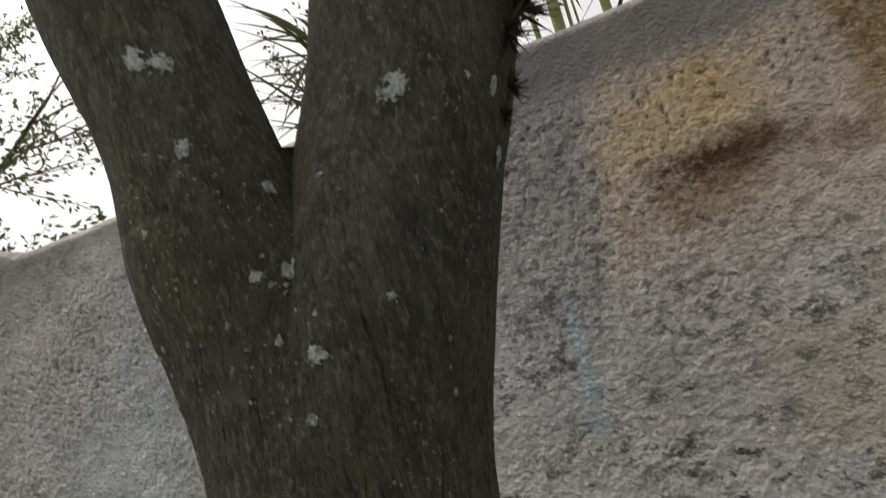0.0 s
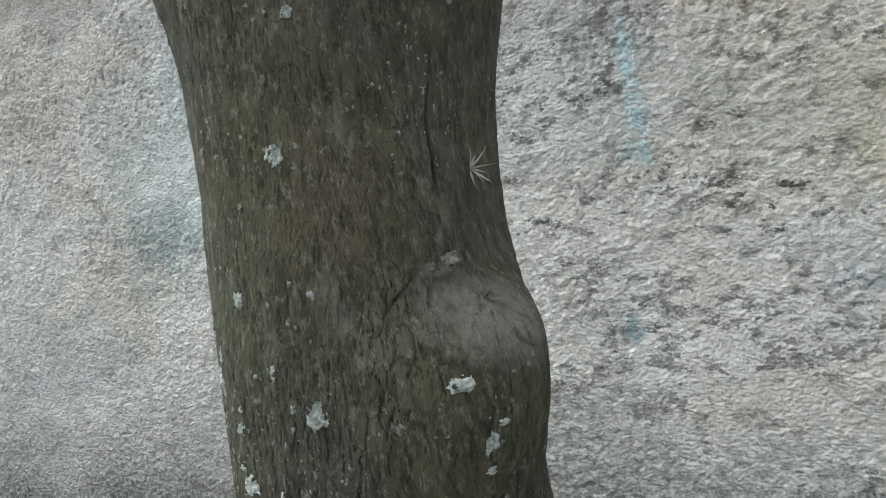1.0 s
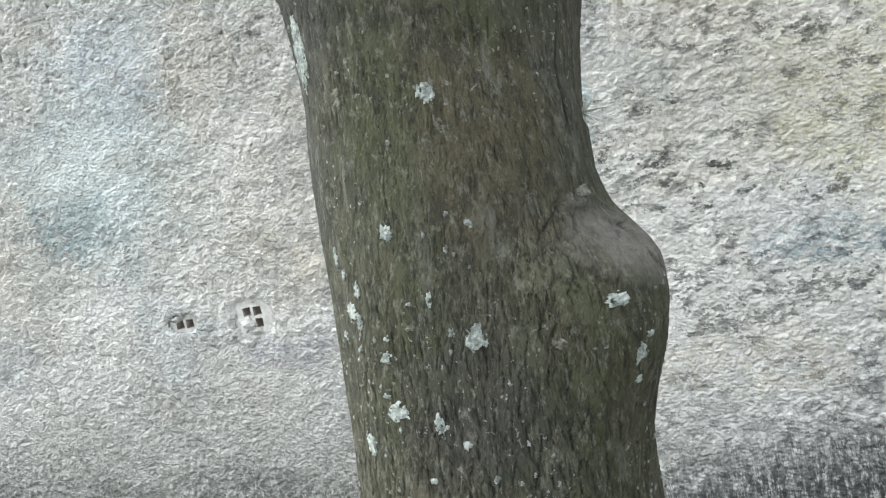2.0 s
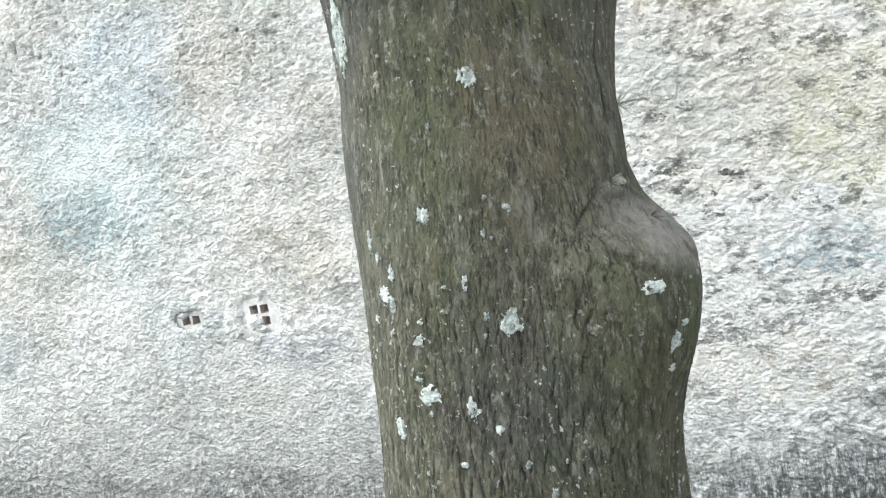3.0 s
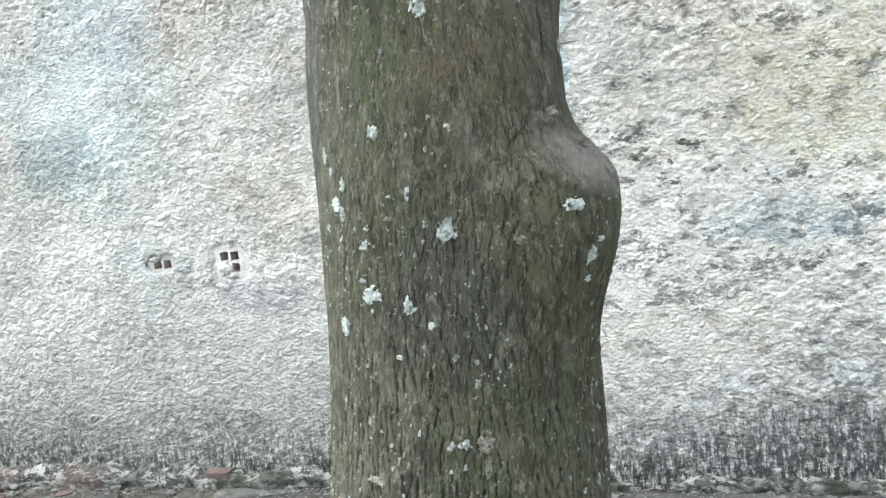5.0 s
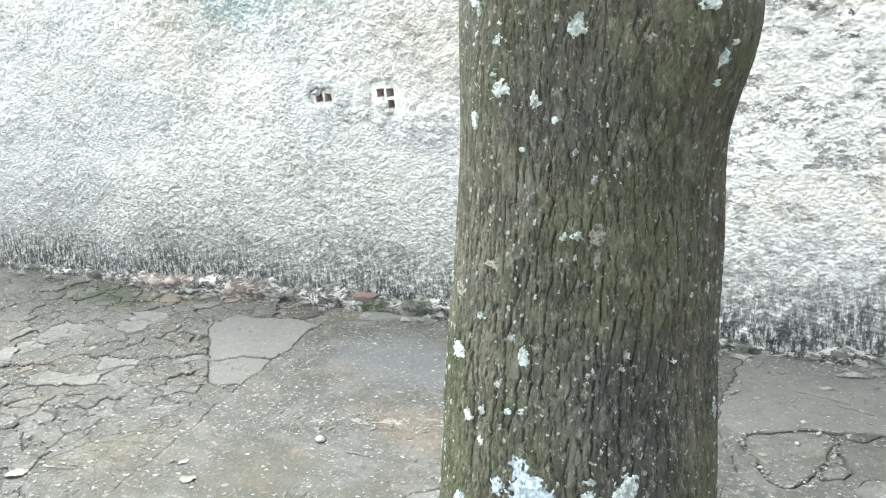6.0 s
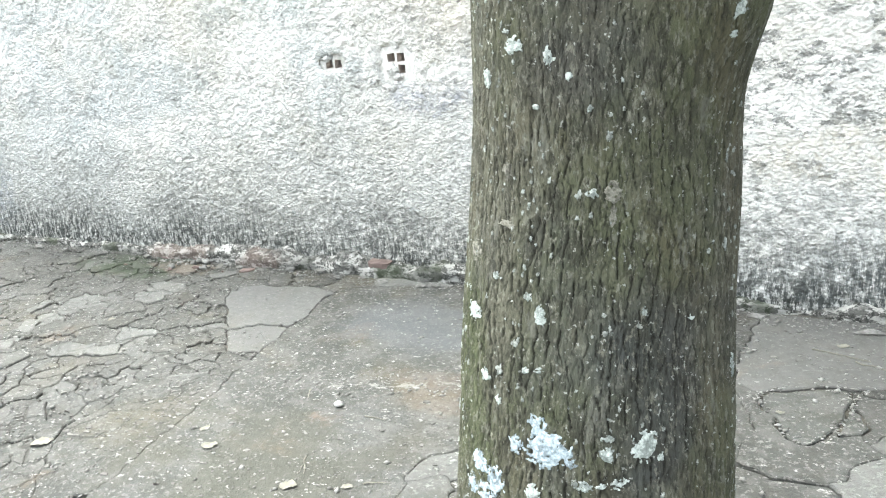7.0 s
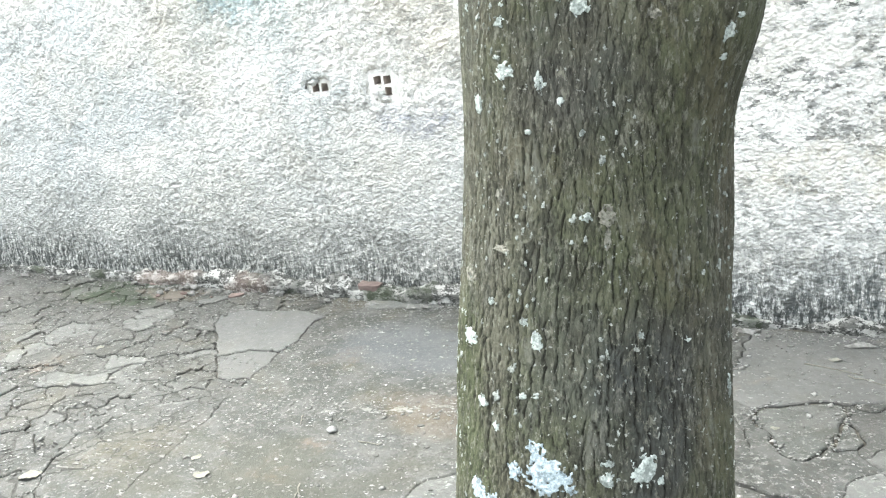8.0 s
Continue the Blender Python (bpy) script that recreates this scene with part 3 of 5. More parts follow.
def build_wall():
    near = np.arange(-4.3, 1.3, 0.0058)
    xs = np.concatenate([np.arange(X0, -4.3, 0.05), near, np.arange(1.3, X1 + 0.01, 0.05)])
    ts = np.linspace(0, 1, 375)
    gx, gt = np.meshgrid(xs, ts)
    gz = -0.05 + gt * (crest_height(gx) + 0.05)
    relief, pit = wall_relief(gx, gz)
    gy = WALL_Y - relief
    # rounded crest
    gy = gy + 0.03 * np.clip((gt - 0.985) / 0.015, 0, 1) ** 2
    # chipped rims round the two openings
    keep = np.ones(gx.shape, bool)
    for hx, hz, ax, az in HOLES:
        d = ((np.abs(gx - hx) / ax) ** 4 + (np.abs(gz - hz) / az) ** 4) ** 0.25 + 0.5 * (fractal(gx * 34, gz * 34, 8, 3) - 0.5)
        gy = gy + 0.012 * np.clip(1.35 - d, 0, 0.35) / 0.35
        keep &= d > 1
    n, cols = gx.size, gx.shape[1]
    faces = grid_faces(*gx.shape)
    faces = faces[keep.ravel()[faces].all(1)]
    front = np.stack([gx, gy, gz], -1).reshape(-1, 3)
    wall = sheet("wall_north", front, faces, PLASTER, attrs={"pit": pit})
    tagged(wall, "tall boundary wall with whitewashed rough-cast plaster, stained by mildew", "wall", kind="structure")
    # top, back and ends
    top = front.reshape(*gx.shape, 3)[-1]
    back = top.copy()
    back[:, 1] = WALL_Y + WALL_THICK
    foot = back.copy()
    foot[:, 2] = -0.05
    k = len(xs)
    rest = np.concatenate([top, back, foot])
    a = np.arange(k - 1)
    quads = np.concatenate([np.stack([a, a + 1, a + 1 + k, a + k], -1), np.stack([a + k, a + k + 1, a + 2 * k + 1, a + 2 * k], -1)])
    sheet("wall_back", rest, quads, PLASTER, wall, smooth=False)
    for x in (X0, X1):
        b = bmesh.new()
        pts = [(x, WALL_Y, -0.05), (x, WALL_Y + WALL_THICK, -0.05), (x, WALL_Y + WALL_THICK, WALL_TOP), (x, WALL_Y, WALL_TOP)]
        b.faces.new([b.verts.new(p) for p in pts])
        part("wall_end", b, PLASTER, wall)
    return wall


def hollow_brick(parent, x, z, across, up, label):
    """A clay block seen on its end: cells that go deep, thin webs between them."""
    pitch, web, deep, face = 0.038, 0.010, 0.05, WALL_Y + 0.010
    b = bmesh.new()
    us = sorted({round(i * pitch + s * web / 2, 5) for i in range(across + 1) for s in (-1, 1)})
    vs = sorted({round(j * pitch + s * web / 2, 5) for j in range(up + 1) for s in (-1, 1)})
    us[0], us[-1], vs[0], vs[-1] = us[0] - 0.03, us[-1] + 0.03, vs[0] - 0.03, vs[-1] + 0.03
    made = {}

    def vert(i, j, d):
        key = (i, j, d)
        if key not in made:
            wx = 0.0012 * math.sin(i * 3.7 + j * 1.9 + x * 30)
            made[key] = b.verts.new((x + us[i] - across * pitch / 2 + wx, face + (deep if d else 0), z + vs[j] - up * pitch / 2 + wx))
        return made[key]

    for i in range(len(us) - 1):
        for j in range(len(vs) - 1):
            cell = i % 2 == 1 and j % 2 == 1
            q = [(i, j), (i + 1, j), (i + 1, j + 1), (i, j + 1)]
            b.faces.new([vert(*p, 1 if cell else 0) for p in q]).material_index = int(cell)
            if cell:
                for k in range(4):
                    p, r = q[k], q[(k + 1) % 4]
                    b.faces.new([vert(*p, 0), vert(*r, 0), vert(*r, 1), vert(*p, 1)]).material_index = 1
    bmesh.ops.recalc_face_normals(b, faces=b.faces)
    ob = part("hollow_brick", b, CLAY, parent, label)
    ob.data.materials.append(BAREDCLAY)
    return ob


wall = build_wall()
hollow_brick(wall, -1.478, 0.748, 2, 2, "bare end of a hollow clay brick with square cells")
hollow_brick(wall, -1.732, 0.757, 2, 1, "bare end of a hollow clay brick, half plastered over")


def lump(b, c, size, seed, squash=(1, 1, 0.6), sub=1):
    """An irregular stone added to a bmesh."""
    made = bmesh.ops.create_icosphere(b, subdivisions=sub, radius=1.0)["verts"]
    rng = random.Random(seed)
    turn = Euler([rng.uniform(0, 6.3) for _ in range(3)]).to_matrix()
    off = Vector((rng.uniform(0, 50), rng.uniform(0, 50), rng.uniform(0, 50)))
    for v in made:
        k = 1 + 0.7 * noise.noise(v.co * 1.2 + off) + 0.35 * noise.noise(v.co * 3.1 + off)
        p = turn @ (v.co * k)
        v.co = Vector((c[0] + p.x * size * squash[0], c[1] + p.y * size * squash[1], c[2] + p.z * size * squash[2]))


# mortar smeared over the lower cell of the chipped brick
b = bmesh.new()
lump(b, (-1.498, WALL_Y + 0.008, 0.728), 0.023, 4, (1.1, 0.55, 0.9), 2)
lump(b, (-1.478, WALL_Y + 0.008, 0.706), 0.017, 5, (1.6, 0.55, 0.8), 2)
lump(b, (-1.757, WALL_Y + 0.008, 0.776), 0.018, 7, (1.5, 0.55, 0.7), 2)
part("mortar_smear", b, PLASTER, wall, smooth=True)

# ==== tree ====
Z_K = np.array([-0.05, 0.08, 0.30, 0.45, 0.60, 0.75, 0.90, 1.05, 1.20, 1.35, 1.50, 1.67, 1.87, 2.10])
A_X = np.array([-0.325, -0.322, -0.321, -0.323, -0.327, -0.315, -0.317, -0.313, -0.313, -0.342, -0.387, -0.403, -0.477, -0.556])
A_Y = np.array([0.630, 0.655, 0.711, 0.746, 0.783, 0.811, 0.822, 0.840, 0.866, 0.868, 0.845, 0.840, 0.878, 0.930])
A_R = np.array([0.235, 0.200, 0.176, 0.172, 0.167, 0.162, 0.153, 0.155, 0.153, 0.129, 0.115, 0.090, 0.111, 0.115])
B_X = np.array([-0.325, -0.322, -0.321, -0.323, -0.327, -0.315, -0.317, -0.313, -0.322, -0.293, -0.229, -0.178, -0.135, -0.095])
B_Y = np.array([0.630, 0.655, 0.711, 0.746, 0.783, 0.811, 0.822, 0.840, 0.874, 0.902, 0.930, 0.985, 1.030, 1.080])
B_R = np.array([0.235, 0.200, 0.176, 0.172, 0.167, 0.162, 0.153, 0.155, 0.155, 0.162, 0.135, 0.132, 0.136, 0.130])


def smooth_line(z, ys):
    """The line through the knots, with its corners rounded."""
    return sum(w * np.interp(z + d, Z_K, ys) for d, w in ((-0.06, 0.2), (-0.03, 0.2), (0, 0.2), (0.03, 0.2), (0.06, 0.2)))


def trunk_radius(phi, z):
    """Centre and radius of the trunk in the direction phi at the height z (arrays)."""
    ax, ay, ar = (smooth_line(z, k) for k in (A_X, A_Y, A_R))
    bx, by, br = (smooth_line(z, k) for k in (B_X, B_Y, B_R))
    cx, cy = (ax + bx) / 2, (ay + by) / 2
    dx, dy = np.cos(phi), np.sin(phi)

    def leave(ox, oy, r):
        side = ox * dy - oy * dx
        return ox * dx + oy * dy + np.sqrt(np.maximum(r * r - side * side, 1e-6))

    ra, rb = leave(ax - cx, ay - cy, ar), leave(bx - cx, by - cy, br)
    k = 0.012
    m = np.maximum(ra, rb)
    r = m + k * np.log(np.exp((ra - m) / k) + np.exp((rb - m) / k)) - k * 0.69 * np.exp(-np.abs(ra - rb) / k)
    return cx, cy, r


BARK_CELLS = 72
BURL_PHI, BURL_Z = radians(-22), 0.979


def burl(phi, z):
    """Swelling of the healed branch stub, and how bare its face is."""
    s = ((phi - BURL_PHI + math.pi) % (2 * math.pi) - math.pi) * 0.16
    dz = z - BURL_Z
    g = np.exp(-((np.abs(s) / 0.082) ** 2.6) - np.where(dz > 0, (np.abs(dz) / 0.070) ** 4.0, (np.abs(dz) / 0.115) ** 2.0))
    f = np.hypot((s - 0.004 + 0.42 * (dz - 0.055)) / 0.058, (dz - 0.057) / 0.050)
    f = f + 0.5 * (fractal(s * 50 + 20, z * 50, 3, 4, gain=0.6) - 0.5)
    face = np.clip((1.0 - f) / 0.45, 0, 1)
    ang = np.arctan2(dz - 0.068, s - 0.004)
    star = np.clip(1 - np.abs(np.sin(ang * 4.5 + 5 * fractal(s * 30 + 9, z * 30, 6, 2))) * 5, 0, 1) * np.clip((0.75 - f) * 4, 0, 1)
    rim = np.exp(-(((f - 1.08) / 0.10) ** 2)) * np.clip(0.9 - s / 0.06, 0, 1) * np.clip((dz + 0.01) / 0.04, 0, 1)
    lip = np.exp(-(((f - 0.92) / 0.10) ** 2)) * np.clip(0.75 - s / 0.07, 0, 1)
    return 0.0527 * g - 0.002 * star + (0.001 + 0.0032 * np.clip((dz - 0.06) / 0.03, 0, 1)) * lip, np.maximum(face, 0.4 * lip), np.maximum(0.6 * rim, 0.45 * star)


def plate_borders(u, v, seed):
    """Borders between jittered plates one unit wide and tall: distance to the nearest one, and how upright that border runs."""
    i, j = np.floor(u), np.floor(v)
    d1, d2 = np.full(u.shape, 9.0), np.full(u.shape, 9.0)
    u1, v1, u2, v2 = (np.zeros(u.shape) for _ in range(4))
    for a in (-1, 0, 1):
        for b in (-1, 0, 1):
            ci, cj = i + a, j + b
            pu = ci + 0.5 + 0.6 * (hashed(ci, cj, seed) - 0.5)
            pv = cj + 0.5 + 1.0 * (hashed(ci, cj, seed + 9) - 0.5) + 0.5 * (ci % 2)
            d = np.hypot(pu - u, pv - v)
            first, second = d < d1, (d >= d1) & (d < d2)
            d2, u2, v2 = np.where(first, d1, np.where(second, d, d2)), np.where(first, u1, np.where(second, pu, u2)), np.where(first, v1, np.where(second, pv, v2))
            d1, u1, v1 = np.where(first, d, d1), np.where(first, pu, u1), np.where(first, pv, v1)
    du, dv = np.abs(u2 - u1), np.abs(v2 - v1)
    return d2 - d1, du / (np.hypot(du, dv) + 1e-6)


def bark_depth(phi, z, turns, seed=0.0):
    """Fissures and ridges: depth in metres and how deep in a groove, 0 to 1. turns: columns of plates round the stem."""
    u = phi / (2 * math.pi) * turns
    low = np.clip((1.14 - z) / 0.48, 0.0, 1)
    # ragged borders
    wu = u + 0.14 * (fractal(u * 0.7, z * 40, seed + 2, 3, gain=0.6) - 0.5) + 0.30 * (fractal(u * 2.3, z * 210, seed + 4, 3, gain=0.7) - 0.5)
    wz = z + 0.006 * (fractal(u * 1.2, z * 70, seed + 5, 2) - 0.5)
    d1, up1 = plate_borders(wu, wz * 33, seed)
    d2, up2 = plate_borders(wu * 1.9 + 11, wz * 62, seed + 31)
    open1 = fractal(u * 0.9, z * 60, seed + 13, 3) + 0.10 * (low - 0.5)
    open2 = fractal(u * 1.1 + 7, z * 40, seed + 23, 3) + 0.03 * (low - 0.5)
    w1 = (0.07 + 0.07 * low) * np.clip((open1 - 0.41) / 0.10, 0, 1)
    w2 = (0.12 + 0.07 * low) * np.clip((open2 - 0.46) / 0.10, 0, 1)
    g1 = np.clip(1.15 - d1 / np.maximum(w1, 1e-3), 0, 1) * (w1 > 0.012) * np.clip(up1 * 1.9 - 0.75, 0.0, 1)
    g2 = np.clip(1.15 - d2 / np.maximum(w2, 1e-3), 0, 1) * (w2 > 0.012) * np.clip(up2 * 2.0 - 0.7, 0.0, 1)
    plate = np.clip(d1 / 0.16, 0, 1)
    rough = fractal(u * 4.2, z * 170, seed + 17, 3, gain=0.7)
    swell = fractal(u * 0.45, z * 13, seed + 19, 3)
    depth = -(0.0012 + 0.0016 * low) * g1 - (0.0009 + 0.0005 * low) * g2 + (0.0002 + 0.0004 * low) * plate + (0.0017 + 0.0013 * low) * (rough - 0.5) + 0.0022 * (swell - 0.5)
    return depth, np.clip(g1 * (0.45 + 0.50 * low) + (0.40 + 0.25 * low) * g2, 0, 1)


def seam(phi, z, ends, wide):
    """A single fissure between two points given as degrees and height, wandering a little: closeness to it, 0 to 1."""
    (p0, z0), (p1, z1) = ends
    t = np.clip((z - z0) / (z1 - z0), 0, 1)
    mid = radians(p0) + t * radians(p1 - p0) + 0.05 * (fractal(z * 40, z * 0 + p0, 7, 3) - 0.5)
    off = np.abs((phi - mid + math.pi) % (2 * math.pi) - math.pi) * 0.15
    fade = np.clip(np.minimum(z - min(z0, z1), max(z0, z1) - z) / 0.02, 0, 1)
    return np.clip(1.2 - off / wide, 0, 1) * fade


def trunk_surface(phi, z):
    """Point arrays on the finished trunk, with groove and bare-face values."""
    cx, cy, r = trunk_radius(phi, z)
    lift, face, rim = burl(phi, z)
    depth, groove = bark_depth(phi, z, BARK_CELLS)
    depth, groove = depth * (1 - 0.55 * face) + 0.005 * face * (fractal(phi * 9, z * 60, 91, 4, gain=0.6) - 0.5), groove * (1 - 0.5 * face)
    # coarse broken plates round the healed stub, and a hollow flank above it
    s = ((phi - BURL_PHI + math.pi) % (2 * math.pi) - math.pi) * 0.16
    ring = np.exp(-((np.hypot(s + 0.070, (z - 1.030) * 0.7) / 0.042) ** 2)) * (1 - face)
    plates = np.clip(1 - cracks(phi / (2 * math.pi) * 74 + 1.6 * fractal(phi * 9, z * 30, 66, 4), z * 30 + 1.4 * fractal(phi * 14, z * 50, 68, 3), 63) / 0.10, 0, 1) * np.clip(ring * 1.5, 0, 1)
    depth, groove = depth - 0.0020 * plates, np.maximum(groove, 0.85 * plates)
    # the fold over the stub, the seams below the fork and a small healed slit
    lines = np.maximum(seam(phi, z, ((-54, 1.050), (-38, 1.086)), 0.0022), 0.5 * seam(phi, z, ((-41, 1.27), (-45, 1.42)), 0.0016))
    lines = np.maximum(lines, 0.7 * np.maximum(seam(phi, z, ((-29, 1.135), (-26, 1.25)), 0.0018), seam(phi, z, ((-51.5, 0.945), (-52.5, 0.985)), 0.0022)))
    lip = np.exp(-((np.hypot((phi - radians(-52)) * 0.15 / 0.010, (z - 0.965) / 0.022) - 0.8) ** 2) / 0.12)
    depth, groove = depth - 0.004 * lines + 0.0022 * lip, np.maximum(groove, lines)
    turn = (phi - radians(4) + math.pi) % (2 * math.pi) - math.pi
    r = r - 0.016 * np.exp(-((turn / radians(24)) ** 2)) * np.clip((z - 1.05) / 0.05, 0, 1) * np.clip((1.50 - z) / 0.2, 0, 1)
    r = r + lift + depth - 0.006 * rim * fractal(phi * 18, z * 90, 53, 2) + 0.006 * (fractal(phi * 1.6, z * 4, 41, 3) - 0.5) - 0.030 * np.clip((z - 1.555) / 0.07, 0, 1)
    groove = np.clip(groove + 1.6 * rim * np.clip(fractal(phi * 16, z * 70, 51, 3) - 0.35, 0, 1), 0, 1)
    return np.stack([cx + r * np.cos(phi), cy + r * np.sin(phi), z + 0 * phi], -1), groove, face


def on_trunk(phi, z, lift=0.0):
    p, _, _ = trunk_surface(np.array([phi]), np.array([z]))
    cx, cy, _ = trunk_radius(np.array([phi]), np.array([z]))
    q = Vector(p[0])
    out = (q - Vector((cx[0], cy[0], z))).normalized()
    return q + out * lift, out


tree = thing("tree", "forked tree with fissured mossy bark, spotted with pale lichen", "tree", at=(-0.32, 0.66, 0))
shift = -Vector((-0.32, 0.66, 0))


def place_in_tree(ob):
    """Sets a mesh given in world places under the tree."""
    ob.parent = tree
    ob.matrix_parent_inverse = Matrix.Translation(shift)
    return ob


def build_trunk():
    zs = np.concatenate([np.arange(-0.05, 0.3, 0.01), np.arange(0.3, 1.625, 0.0024)])
    # the seam lies behind, away from the fissured front
    ph = np.radians(np.concatenate([np.linspace(-290, -185, 70, endpoint=False), np.arange(-185, 32, 0.38), np.linspace(32, 70, 26, endpoint=False)]))
    gp, gz = np.meshgrid(ph, zs)
    co, groove, face = trunk_surface(gp, gz)
    co[-1] = co[-1].mean(0)
    faces = grid_faces(*gp.shape, closed=True)
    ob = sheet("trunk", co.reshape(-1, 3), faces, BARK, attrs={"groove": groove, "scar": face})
    return place_in_tree(ob)


def build_stem(name, xs, ys, rs, z0, way, seed, high=4.2):
    """A stem that leaves the fork: it follows the knots, then rises along way and thins out."""
    rows = 420
    z = np.linspace(z0, high, rows) ** 1.0
    t = np.clip(z - 2.1, 0, None)
    cx = smooth_line(np.minimum(z, 2.04), xs) + np.where(z > 2.04, (z - 2.04) * way[0], 0) + 0.03 * np.sin(t * 2.2)
    cy = smooth_line(np.minimum(z, 2.04), ys) + np.where(z > 2.04, (z - 2.04) * way[1], 0) + 0.03 * np.sin(t * 1.7)
    r = smooth_line(np.minimum(z, 2.04), rs) * np.clip(1 - 0.17 * t, 0.1, 1)
    r = r - 0.010 * np.clip((z0 + 0.14 - z) / 0.14, 0, 1)
    ph = np.radians(np.concatenate([np.linspace(-290, -185, 50, endpoint=False), np.linspace(-185, 32, 340, endpoint=False), np.linspace(32, 70, 18, endpoint=False)]))
    gp, gz = np.meshgrid(ph, z)
    d, groove = bark_depth(gp, gz, 60, seed)
    rr = r[:, None] + d + 0.008 * (fractal(gp * 1.4, gz * 4, seed + 3, 3) - 0.5)
    co = np.stack([cx[:, None] + rr * np.cos(gp), cy[:, None] + rr * np.sin(gp), gz - 0.35 * way[0] * rr * np.cos(gp)], -1)
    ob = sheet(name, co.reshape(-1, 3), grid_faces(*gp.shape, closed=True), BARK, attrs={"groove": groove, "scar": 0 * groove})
    place_in_tree(ob)
    return (cx[-1], cy[-1], z[-1], r[-1])


build_trunk()
TOP_A = build_stem("stem", A_X, A_Y, A_R, 1.44, (-0.33, 0.2), 3.0)
TOP_B = build_stem("stem", B_X, B_Y, B_R, 1.44, (0.16, 0.22), 8.0)


def stem_surface(which, phi, z):
    xs, ys, rs, seed = (A_X, A_Y, A_R, 3.0) if which == "A" else (B_X, B_Y, B_R, 8.0)
    z = np.asarray(z, float)
    cx, cy, r = smooth_line(z, xs), smooth_line(z, ys), smooth_line(z, rs)
    way = -0.33 if which == "A" else 0.16
    r = r + 0.008 * (fractal(phi * 1.4, z * 4, seed + 3, 3) - 0.5)
    return np.stack([cx + r * np.cos(phi), cy + r * np.sin(phi), z - 0.35 * way * r * np.cos(phi)], -1)


def bark_skin(which, phi, z):
    """The bark's surface with its fissures half filled, and the radius there."""
    if which == "T":
        p, _, _ = trunk_surface(phi, z)
        d, _ = bark_depth(phi, z, BARK_CELLS)
        cx, cy, r = trunk_radius(phi, z)
        out = np.stack([np.cos(phi), np.sin(phi), 0 * phi], -1)
        return p - out * (d * 0.6)[..., None]
    return stem_surface(which, phi, z)


def lichen_mesh(which, phi, z, w, h, seed):
    """A crusty patch with lobed edges and holes, lying on the bark."""
    rng = random.Random(seed)
    n = max(9, min(46, int(max(w, h) / 0.0009)))
    s, d = np.meshgrid(np.linspace(-1.25, 1.25, n), np.linspace(-1.25, 1.25, n))
    off = rng.uniform(0, 90)
    k = 2.2 + 30 * max(w, h)
    wob = fractal(s * k * 0.5 + off, d * k * 0.5 + off, 2, 4, gain=0.65)
    fine = fractal(s * k * 1.6 + off, d * k * 1.6 + off * 3, 6, 2)
    body = np.hypot(s, d) + 1.25 * (wob - 0.5) + 1.0 * (fine - 0.5)
    holes = value_noise(s * k + off * 2, d * k + off, 5)
    body = body + np.where(holes > 0.84, 0.5, 0.0)
    r = 0.16 if which == "T" else 0.115
    ph = radians(phi) + s * w / 2 / r
    zz = z + d * h / 2
    p = bark_skin(which, ph, zz)
    out = np.stack([np.cos(ph), np.sin(ph), 0 * ph], -1)
    lift = np.clip((0.95 - body) / 0.25, -0.6, 1) * 0.0014 + 0.0012 * (value_noise(s * k * 2 + off, d * k * 2, 9) - 0.3)
    p = p + out * lift[..., None]
    faces = grid_faces(n, n)
    inside = (body < 0.98).ravel()
    faces = faces[inside[faces].sum(1) >= 3]
    used = np.unique(faces)
    back = np.full(n * n, -1)
    back[used] = np.arange(len(used))
    return p.reshape(-1, 3)[used], back[faces]


trunk_ob = next(o for o in tree.children if o.name == "trunk")
stems = [o for o in tree.children if o.name.startswith("stem")]


def add_lichen(which, phi, z, w, h, seed, material):
    verts, faces = lichen_mesh(which, phi, z, w, h, seed)
    if len(faces) < 3:
        return
    ob = sheet("lichen", verts, faces, material)
    host = trunk_ob if which == "T" else stems[0 if which == "A" else 1]
    ob.parent = host


# direction in degrees round the trunk, height, width, tall
FOOT_LICHEN = [
    (-76, 0.770, 0.012, 0.013), (-116, 0.671, 0.012, 0.008), (-99, 0.656, 0.011, 0.010), (-93, 0.638, 0.017, 0.019),
    (-130, 0.620, 0.030, 0.020), (-54, 0.641, 0.008, 0.010), (-34, 0.623, 0.010, 0.009), (-98, 0.575, 0.010, 0.008),
    (-92, 0.578, 0.011, 0.007), (-119, 0.554, 0.017, 0.015), (-111, 0.533, 0.011, 0.010), (-2, 0.536, 0.014, 0.027),
    (-66, 0.509, 0.014, 0.010), (-66, 0.491, 0.016, 0.018), (-52, 0.497, 0.026, 0.030), (-46, 0.482, 0.008, 0.009),
    (-74, 0.458, 0.018, 0.014), (-68, 0.458, 0.011, 0.006), (-62, 0.461, 0.020, 0.012), (-94, 0.443, 0.016, 0.017),
]
BLUE_LICHEN = [(-92, 0.515, 0.022, 0.026), (-102, 0.491, 0.017, 0.022), (-88, 0.494, 0.052, 0.038), (-121, 0.449, 0.030, 0.024), (-112, 0.440, 0.026, 0.036), (-126, 0.418, 0.024, 0.022), (-117, 0.420, 0.024, 0.024)]
